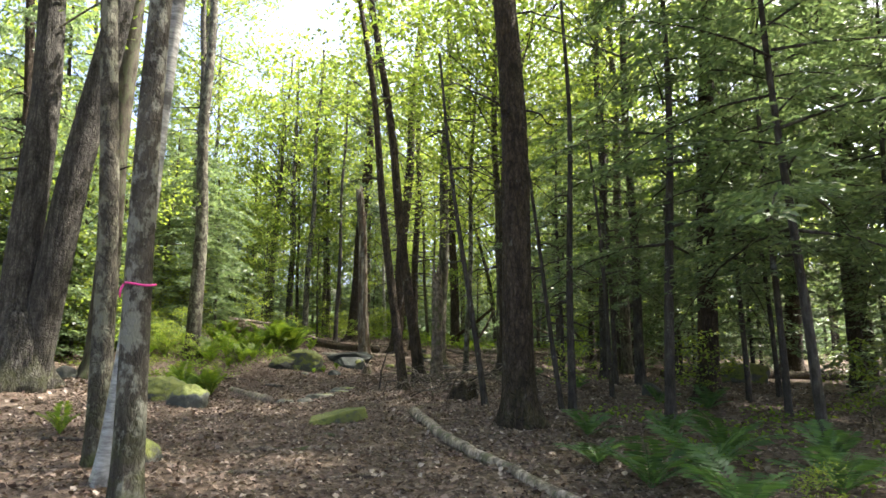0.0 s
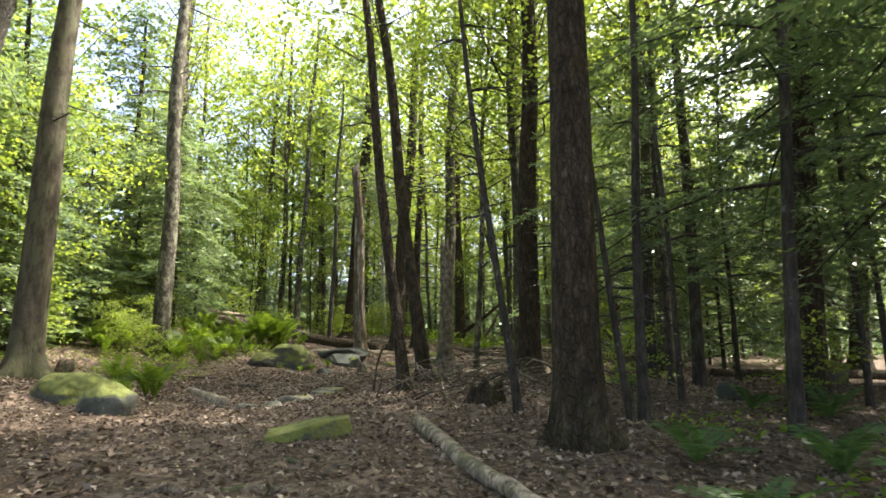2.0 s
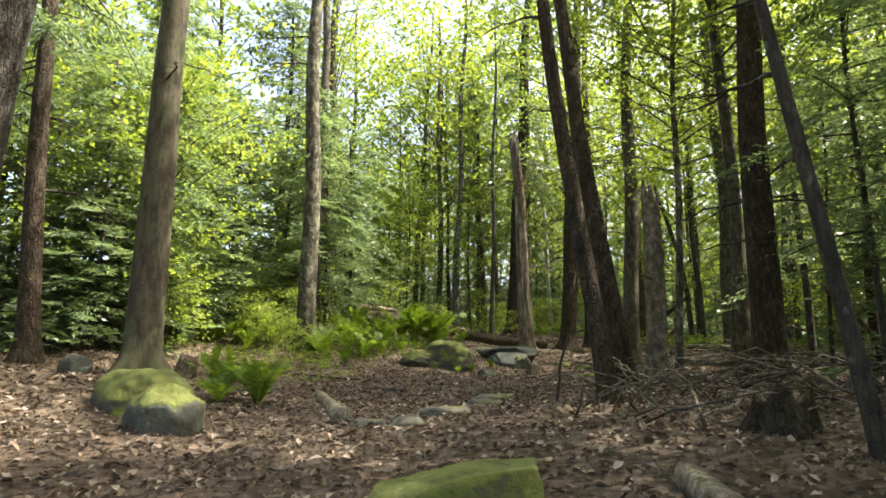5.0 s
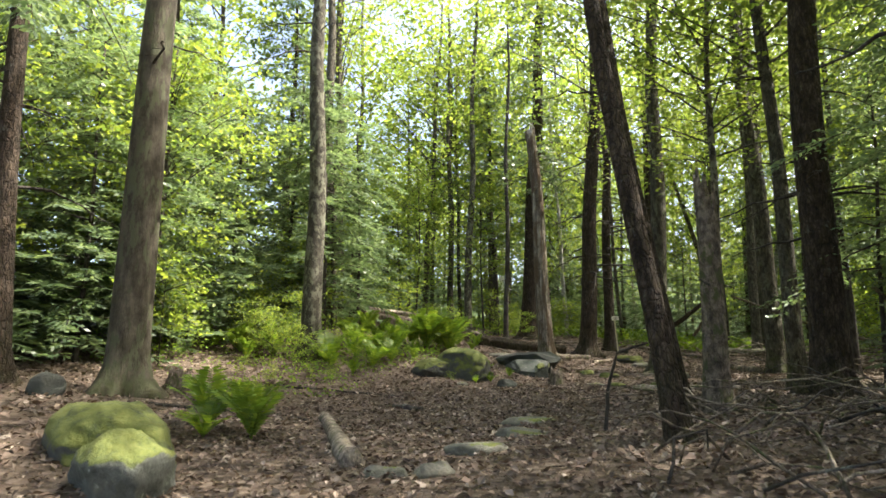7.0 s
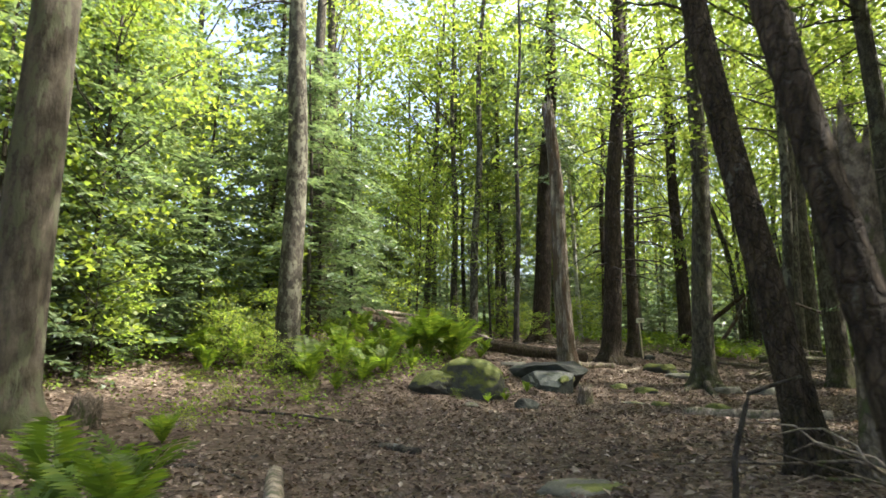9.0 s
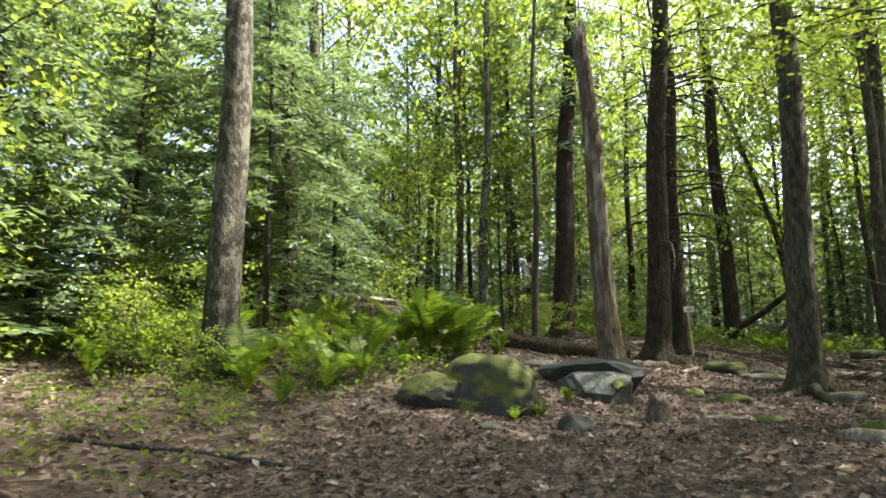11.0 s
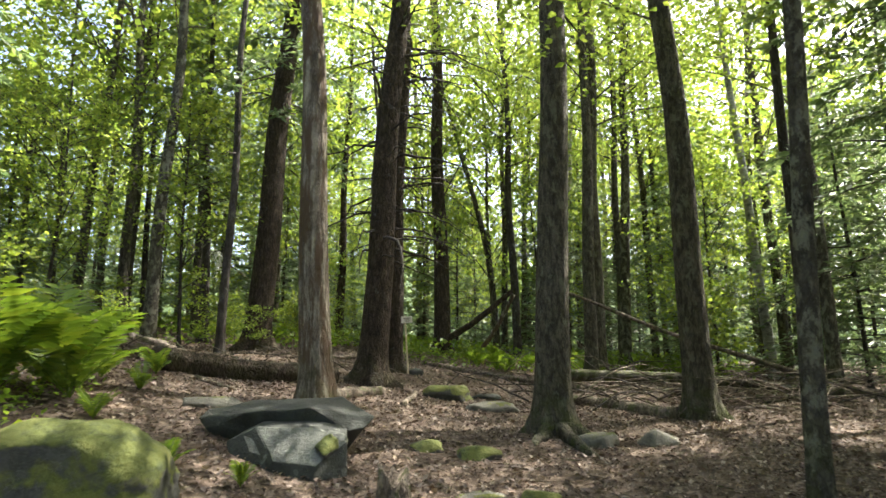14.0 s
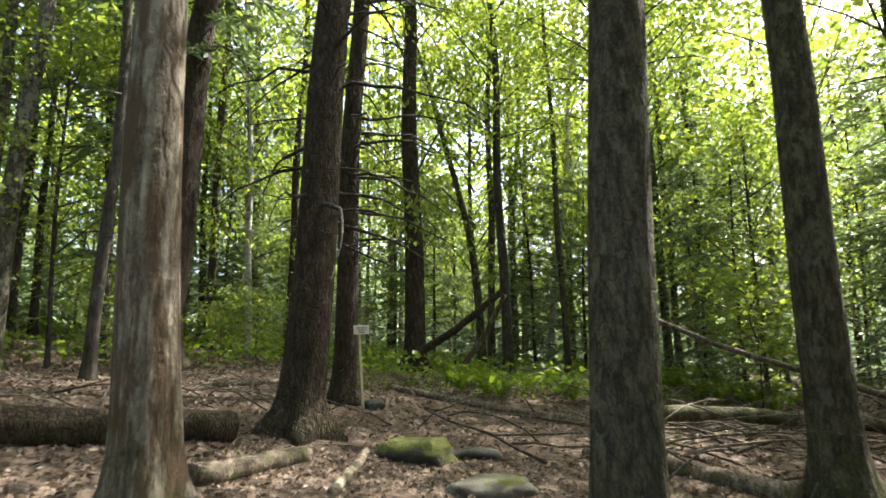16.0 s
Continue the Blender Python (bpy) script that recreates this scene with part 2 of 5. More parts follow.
# ---- mesh helpers ----
def raw_mesh(name, verts, faces, mat, smooth=False):
    """A mesh from arrays: verts (n, 3), faces (m, 3 or 4)."""
    verts, faces = np.asarray(verts, np.float32), np.asarray(faces, np.int32)
    me = bpy.data.meshes.new(name)
    k = faces.shape[1]
    me.vertices.add(len(verts))
    me.vertices.foreach_set("co", verts.ravel())
    me.loops.add(faces.size)
    me.loops.foreach_set("vertex_index", faces.ravel())
    me.polygons.add(len(faces))
    me.polygons.foreach_set("loop_start", np.arange(0, faces.size, k, dtype=np.int32))
    me.polygons.foreach_set("use_smooth", np.full(len(faces), smooth))
    me.update(calc_edges=True)
    me.validate()
    me.materials.append(mat)
    return me


def part(name, me, parent, label=""):
    ob = new(name, me)
    ob.parent = parent
    return tagged(ob, label)


def thing(name, x, y, z, label, category, group="", kind="", turn=0.0):
    ob = new(name)
    ob.empty_display_size = 0.2
    ob.matrix_basis = pose(x, y, z, 0, 0, turn)
    return tagged(ob, label, category, group, kind)


def tube(points, radii, sides=10, lobes=None, rough=0.0, seed=0, caps=True):
    """A round stem along points; lobes(k, angle) scales the radius. Returns verts and quads."""
    pts, radii = np.asarray(points, float), np.asarray(radii, float)
    tang = np.gradient(pts, axis=0)
    tang /= np.linalg.norm(tang, axis=1)[:, None] + 1e-9
    ref = np.where(np.abs(tang[:, 2:3]) > 0.9, np.array([[1.0, 0, 0]]), np.array([[0, 0, 1.0]]))
    u = np.cross(ref, tang)
    u /= np.linalg.norm(u, axis=1)[:, None]
    v = np.cross(tang, u)
    a = np.linspace(0, 2 * np.pi, sides, endpoint=False)
    rng = np.random.default_rng(seed)
    wob = 1 + rough * np.cumsum(rng.normal(0, 0.35, (len(pts), sides)), 0) / np.sqrt(np.arange(1, len(pts) + 1))[:, None]
    r = radii[:, None] * wob
    if lobes is not None:
        r = r * np.array([[lobes(k, ang) for ang in a] for k in range(len(pts))])
    ring = pts[:, None] + r[..., None] * (np.cos(a)[None, :, None] * u[:, None] + np.sin(a)[None, :, None] * v[:, None])
    verts = ring.reshape(-1, 3)
    k, s = len(pts), sides
    i, j = np.meshgrid(np.arange(k - 1), np.arange(s), indexing="ij")
    quads = np.stack([i * s + j, i * s + (j + 1) % s, (i + 1) * s + (j + 1) % s, (i + 1) * s + j], -1).reshape(-1, 4)
    if caps:
        verts = np.vstack([verts, pts[0], pts[-1]])
        j = np.arange(s)
        b, t = k * s, k * s + 1
        quads = np.vstack([quads, np.stack([np.full(s, b), (j + 1) % s, j, np.full(s, b)], -1)[:, [0, 1, 2, 2]],
                           np.stack([np.full(s, t), (k - 1) * s + j, (k - 1) * s + (j + 1) % s, (k - 1) * s + (j + 1) % s], -1)])
    return verts, quads


def tris_of(quads):
    t = np.vstack([quads[:, [0, 1, 2]], quads[:, [0, 2, 3]]])
    return t[(t[:, 0] != t[:, 1]) & (t[:, 1] != t[:, 2]) & (t[:, 0] != t[:, 2])]


def joined(pieces):
    verts, faces, n = [], [], 0
    for v, f in pieces:
        verts.append(v)
        faces.append(f + n)
        n += len(v)
    return np.vstack(verts), np.vstack(faces)


def tube_mesh(name, points, radii, mat, sides=10, **kw):
    v, q = tube(points, radii, sides, **kw)
    return raw_mesh(name, v, tris_of(q), mat, True)


# ---- ground ----
GX = np.array([-24, -12, -8, -4, 0, 4, 12, 24.0])
GY = np.array([-5, 4, 9, 13, 17, 21, 25, 29, 34, 40, 48, 70.0])
GZ = np.array([
    (0.8, 0.27, 0.11, 0.0, -0.05, -0.08, -0.13, -0.2),
    (1.21, 0.53, 0.21, -0.04, -0.13, -0.05, -0.01, -0.06),
    (1.45, 0.8, 0.44, 0.13, 0.1, 0.1, 0.11, 0.04),
    (1.65, 1.0, 0.68, 0.27, 0.46, 0.33, 0.22, 0.13),
    (1.87, 0.98, 0.5, 0.29, 0.59, 0.53, 0.33, 0.23),
    (2.17, 1.2, 0.63, 0.48, 0.61, 0.64, 0.46, 0.34),
    (2.55, 1.81, 1.24, 0.63, 0.5, 0.6, 0.58, 0.45),
    (2.92, 2.37, 1.83, 1.15, 0.81, 0.76, 0.7, 0.57),
    (3.3, 2.59, 2.14, 1.58, 1.11, 0.98, 0.94, 0.77),
    (3.69, 2.69, 2.32, 2.21, 1.91, 1.59, 1.32, 1.0),
    (4.33, 3.39, 3.05, 2.69, 2.37, 1.99, 1.57, 1.2),
    (5.4, 4.57, 4.2, 3.81, 3.4, 2.98, 2.23, 1.53)])


def hermite(knots, values, q):
    """Smooth curves through values (k, ...) at the knots, read at q (n); values may differ along axis 1 for each q."""
    q = np.clip(q, knots[0], knots[-1])
    i = np.clip(np.searchsorted(knots, q) - 1, 0, len(knots) - 2)
    slope = np.gradient(values, knots, axis=0)
    h = knots[i + 1] - knots[i]
    t = (q - knots[i]) / h
    n = np.arange(len(q))
    p0, p1, m0, m1 = (a[k, n] if a.ndim == 2 else a[k] for a, k in ((values, i), (values, i + 1), (slope, i), (slope, i + 1)))
    return (2 * t**3 - 3 * t**2 + 1) * p0 + (t**3 - 2 * t**2 + t) * h * m0 + (3 * t**2 - 2 * t**3) * p1 + (t**3 - t**2) * h * m1


def heights(x, y):
    x, y = np.atleast_1d(np.asarray(x, float)), np.atleast_1d(np.asarray(y, float))
    rows = np.stack([hermite(GX, np.repeat(row[:, None], len(x), 1), x) for row in GZ])
    z = hermite(GY, rows, y)
    return z + 0.022 * np.sin(2.1 * x + 1.3 * y) * np.sin(1.7 * y - 0.8 * x) + 0.012 * np.sin(5.3 * x - 2.2) * np.sin(4.7 * y)


def gz(x, y):
    return float(heights(x, y)[0])


def build_ground():
    xs = np.unique(np.concatenate([np.linspace(-400, -24, 14), np.arange(-24, 24.1, 0.24), np.linspace(24, 400, 14)]).round(3))
    ys = np.unique(np.concatenate([np.linspace(-300, -5, 12), np.arange(-5, 50, 0.24), np.arange(50, 71, 1.0), np.linspace(72, 500, 14)]).round(3))
    X, Y = np.meshgrid(xs, ys)
    Z = heights(X.ravel(), Y.ravel())
    w, h = len(xs), len(ys)
    i, j = np.meshgrid(np.arange(h - 1), np.arange(w - 1), indexing="ij")
    q = np.stack([i * w + j, i * w + j + 1, (i + 1) * w + j + 1, (i + 1) * w + j], -1).reshape(-1, 4)
    ob = new("ground", raw_mesh("ground", np.stack([X.ravel(), Y.ravel(), Z], -1), q, M_SOIL, True))
    tagged(ob, "brown forest floor of soil and dead leaves", "ground", kind="structure")


build_ground()


# ---- foliage meshes, shared by the trees ----
def unit(v):
    return v / (np.linalg.norm(v, axis=-1, keepdims=True) + 1e-9)


def blades(base, along, side, length, width, lift=0.0):
    """Slim triangles from base along a way."""
    n = len(base)
    tip = base + along * length[:, None]
    off = side * (width / 2)[:, None]
    midp = base + along * (length * 0.4)[:, None]
    midp[:, 2] += lift
    verts = np.stack([base, midp + off, tip, midp - off], 1).reshape(-1, 3)
    k = np.arange(n)[:, None] * 4
    return verts, np.vstack([k + [0, 1, 2], k + [0, 2, 3]])


def hemlock_crown(seed, height, reach, start, branches, mat, size=1.0):
    """Drooping, flat, feathery sprays round an upright stem: the foliage and its bare limbs."""
    rng = np.random.default_rng(seed)
    bases, ways, sides, lens, wids, limbs = [], [], [], [], [], []
    for k in range(branches):
        f = (k + rng.random()) / branches
        h = start + (height - start) * f**0.9
        az = k * 2.4 + rng.normal(0, 0.5)
        L = reach * (0.35 + 0.65 * (1 - f) ** 0.6) * rng.uniform(0.35, 1.25)
        d = np.array([math.cos(az), math.sin(az), 0.0])
        s = np.linspace(0.0, 1.0, 5)
        line = d[None] * (s * L)[:, None]
        rise, drop = rng.uniform(0.0, 0.25), rng.uniform(0.25, 0.55)
        line[:, 2] += h + L * (rise * s - drop * s**2)
        limbs.append(tube(line, np.linspace(0.006 + 0.007 * L, 0.003, 5), 3, caps=False))
        perp = np.array([-d[1], d[0], 0.0])
        for s in np.arange(0.14, 1.0, 0.13 / max(L, 0.7) * size):
            p = d * s * L + np.array([0, 0, h + L * (rise * s - drop * s * s)])
            for sg in (-1, 1):
                l = (0.36 * L * (1.08 - s) + 0.14) * rng.uniform(0.5, 1.1)
                w = unit(d * rng.uniform(0.5, 1.0) + perp * sg * rng.uniform(0.6, 1.1) + np.array([0, 0, rng.normal(-0.22, 0.16)]))
                m = max(3, int(l / 0.10 / size))
                for q in range(m):
                    b = p + w * l * (q + 0.3) / m
                    for s2 in (-1, 1):
                        cr = unit(np.cross(w, [0, 0, 1.0]))
                        bases.append(b)
                        ways.append(unit(w * 0.7 + cr * s2 * rng.uniform(0.5, 0.9) + np.array([0, 0, rng.normal(-0.1, 0.2)])))
                        sides.append(unit(np.cross(ways[-1], [rng.normal(0, 0.5), rng.normal(0, 0.5), 1.0])))
                        lens.append(rng.uniform(0.10, 0.17) * size * (1.1 - 0.4 * q / m))
                        wids.append(rng.uniform(0.035, 0.06) * size)
    v, f = blades(*(np.array(a) for a in (bases, ways, sides, lens, wids)))
    lv, lf = joined(limbs)
    return raw_mesh("hemlock_foliage", v, f, mat), raw_mesh("hemlock_branchwork", lv, tris_of(lf), M_DARK, True)


def broad_crown(seed, height, reach, start, limbs_n, leaves_per, mat, leaf_len=0.11, flat=0.3):
    """Spreading limbs with layered clusters of leaves: the foliage and its limbs."""
    rng = np.random.default_rng(seed)
    cents, limbs = [], []
    for k in range(limbs_n):
        f = (k + rng.random()) / limbs_n
        h0 = start * 0.85 + (height * 0.9 - start * 0.85) * f
        az = k * 2.4 + rng.normal(0, 0.6)
        L = reach * rng.uniform(0.55, 1.1) * (0.45 + 0.75 * math.sin(math.pi * min(0.92, 0.2 + 0.75 * f)))
        s = np.linspace(0, 1, 6)
        bend = rng.uniform(0.45, 1.25)
        line = np.stack([np.cos(az + 0.4 * s * rng.normal()) * s * L, np.sin(az + 0.3 * s) * s * L, h0 + L * bend * s - 0.25 * L * s * s], -1)
        limbs.append(tube(line, np.linspace(0.008 + 0.006 * L, 0.003, 6), 4, caps=False))
        for _ in range(max(4, leaves_per // 15)):
            s0 = 0.25 + 0.8 * rng.random() ** 0.7
            c = np.array([np.interp(s0, s, line[:, a]) for a in range(3)])
            twig = c + rng.normal(0, 1, 3) * L * 0.34 * (1.15 - 0.5 * s0) * np.array([0.75, 0.75, flat])
            cents.append(twig + rng.normal(0, 1, (15, 3)) * leaf_len * np.array([2.0, 2.0, 0.6]))
    c = np.vstack(cents)
    n = len(c)
    az = rng.uniform(0, 2 * np.pi, n)
    ways = unit(np.stack([np.cos(az), np.sin(az), rng.normal(-0.35, 0.3, n)], -1))
    ups = unit(np.stack([rng.normal(0, 0.75, n), rng.normal(0, 0.75, n), np.ones(n)], -1))
    v, f = blades(c, ways, unit(np.cross(ways, ups)), leaf_len * rng.uniform(0.7, 1.25, n), leaf_len * rng.uniform(0.55, 0.85, n), 0.008)
    lv, lf = joined(limbs)
    return raw_mesh("leaf_crown", v, f, mat), raw_mesh("branchwork", lv, tris_of(lf), M_GREY, True)


HEM = [hemlock_crown(11 + k, 8.0, 2.9, 0.5 + 0.3 * k, 60, M_NEEDLE, 1.55) for k in range(3)]
HEM_FINE = [hemlock_crown(21 + k, 8.0, 2.8, 2.3, 42, M_NEEDLE, 1.0) for k in range(2)]
HEM_TALL = [hemlock_crown(31 + k, 15.0, 3.2, 4.5, 70, M_NEEDLE, 2.1) for k in range(2)]
MAPLE = [broad_crown(51 + k, 8.0, 2.4, 1.6, 26, 190, M_MAPLE_LEAF, 0.135, 0.3) for k in range(3)]
CANOPY = [broad_crown(71 + k, 20.0, 4.6, 8.5, 36, 250, M_HIGH_LEAF, 0.165, 0.4) for k in range(3)]
CANOPY_FAR = [broad_crown(81 + k, 20.0, 4.8, 6.0, 30, 82, M_HIGH_LEAF, 0.31, 0.45) for k in range(3)]
POLE = [broad_crown(85 + k, 16.0, 2.0, 7.5, 16, 80, M_MAPLE_LEAF, 0.17, 0.4) for k in range(3)]
SAPLING = [broad_crown(91 + k, 2.4, 0.85, 0.5, 12, 26, M_MAPLE_LEAF, 0.12, 0.25) for k in range(2)]


# ---- trees ----
def stem_points(height, lean, bend, seed, steps, start=-0.25):
    rng = np.random.default_rng(seed)
    h = np.concatenate([[start, 0.0, 0.12, 0.28, 0.5, 0.8], np.linspace(1.2, height, steps)]) if height > 1.5 else np.concatenate([[start], np.linspace(0, height, 7)])
    a, b = rng.uniform(0, 6.28, 2)
    wob = 0.035 * np.minimum(h, 6) / 3
    x = lean[0] * h + bend * h * h / 10 + wob * np.sin(0.7 * h + a)
    y = lean[1] * h + wob * np.sin(0.55 * h + b)
    return np.stack([x, y, h], -1)


def trunk_mesh(diam, height, lean, mat, seed, bend=0.0, flare=0.55, sides=18, steps=16, top=0.35, broken=False):
    rng = np.random.default_rng(seed + 500)
    pts = stem_points(height, lean, bend, seed, steps)
    h = pts[:, 2]
    rad = diam / 2 * (1 - (1 - top) * np.clip((h - 0.8) / height, 0, 1)) * (1 + flare * np.exp(-np.clip(h, 0, None) / 0.28))
    ph, cnt = rng.uniform(0, 6.28), rng.integers(4, 7)

    def lobes(k, a):
        s = math.exp(-max(h[k], 0) / 0.3)
        return 1 + flare * 0.45 * s * math.cos(cnt * a + ph) + 0.03 * math.cos(3 * a + 0.6 * h[k] + ph)

    v, q = tube(pts, rad, sides, lobes, rough=0.012, seed=seed)
    if broken:
        n = len(pts)
        ring = v[(n - 1) * sides:n * sides]
        ring[:, 2] += rng.uniform(-0.35, 0.5, sides) * min(1.0, 0.15 + height / 2.5)
        v[-1, 2] -= 0.25 * min(1.0, height)
    return raw_mesh("trunk", v, tris_of(q), mat, True), pts


def dead_limbs(pts, low, high, count, length, seed, mat, parent):
    """Bare drooping branches on a trunk, each with its twigs."""
    rng = np.random.default_rng(seed)
    for k in range(count):
        h = rng.uniform(low, high)
        base = np.array([np.interp(h, pts[:, 2], pts[:, a]) for a in range(3)])
        az, L = rng.uniform(0, 6.28), length * rng.uniform(0.35, 1.1)
        s = np.linspace(0, 1, 7)
        turn = az + rng.normal(0, 0.25) * s
        line = np.stack([np.cos(turn) * s * L, np.sin(turn) * s * L, L * (rng.uniform(-0.1, 0.3) * s - rng.uniform(0.15, 0.5) * s**2)], -1) + base
        line[1:] += rng.normal(0, 0.02 * L, (6, 3))
        out = [tube(line, np.linspace(0.015 + 0.011 * L, 0.005, 7), 4, caps=False)]
        for _ in range(rng.integers(1, 4)):
            k0 = rng.integers(2, 6)
            b, l2 = line[k0], L * rng.uniform(0.15, 0.4)
            d = unit(np.array([math.cos(az + rng.normal(0, 0.9)), math.sin(az + rng.normal(0, 0.9)), rng.normal(-0.1, 0.3)]))
            out.append(tube(np.array([b, b + d * l2 * 0.5 + [0, 0, 0.03], b + d * l2]), [0.007, 0.005, 0.003], 3, caps=False))
        v, q = joined(out)
        part("branch", raw_mesh("dead_branch", v, tris_of(q), mat, True), parent, "bare dead branch" if k == 0 else "")


def tree(x, y, diam, height, lean, mat, label, crown=None, crown_scale=1.0, bend=0.0, dead=None, seed=0, group="", flare=0.55, top=0.35, sides=18, broken=False, sink=0.0):
    t = thing("tree", x, y, gz(x, y) - sink, label, "tree", group)
    me, pts = trunk_mesh(diam, height, lean, mat, seed, bend, flare, sides, top=top, broken=broken)
    part("trunk", me, t)
    if crown:
        for nm, m in zip(("crown", "branchwork"), crown):
            ob = tagged(part(nm, m, t), kind="stuff")
            ob.matrix_basis = Matrix.Translation((lean[0] * height * 0.5, lean[1] * height * 0.5, 0)) @ pose(0, 0, 0, 0, 0, seed * 47 % 360) @ Matrix.Diagonal((crown_scale, crown_scale, height * 1.05 / CROWN_H[m.name.split(".")[0], m.name], 1))
    if dead:
        low, high, count, length = dead
        dead_limbs(pts, low, high, count, length, seed + 9, M_DARK, t)
    return t


CROWN_H = {}
for some, hgt in ((HEM, 8.0), (HEM_FINE, 8.0), (HEM_TALL, 15.0), (MAPLE, 8.0), (CANOPY, 20.0), (CANOPY_FAR, 20.0), (POLE, 16.0), (SAPLING, 2.4)):
    for pair in some:
        for me in pair:
            CROWN_H[me.name.split(".")[0], me.name] = hgt

def painted_sun_bough(owner):
    """A sunlit hemlock bough that hangs from a thin tree, its sunlight painted as white."""
    rng = np.random.default_rng(88)
    line = np.array([(-0.1, 0, 3.3), (0.15, -0.1, 3.45), (0.4, -0.2, 3.3), (0.55, -0.25, 2.6)])
    out = [tube(line, [0.02, 0.016, 0.012, 0.005], 4, caps=False)]
    v, q = out[0]
    n = 130
    f = rng.random(n)
    base = np.stack([np.interp(f, [0, 1], [0.3, 0.55]) + rng.normal(0, 0.1, n), -0.22 + rng.normal(0, 0.1, n), 3.4 - 1.0 * f], -1)
    way = unit(np.stack([rng.normal(0.1, 0.45, n), rng.normal(0, 0.45, n), np.full(n, -1.0)], -1))
    bv, bf = blades(base, way, unit(np.cross(way, rng.normal(0, 1, (n, 3)))), rng.uniform(0.15, 0.4, n), rng.uniform(0.02, 0.045, n))
    part("dead_bough", raw_mesh("dead_bough", *joined([(v, tris_of(q)), (bv, bf)]), M_PAINTED_SUN), owner, "hanging hemlock bough with its sunlight painted white")


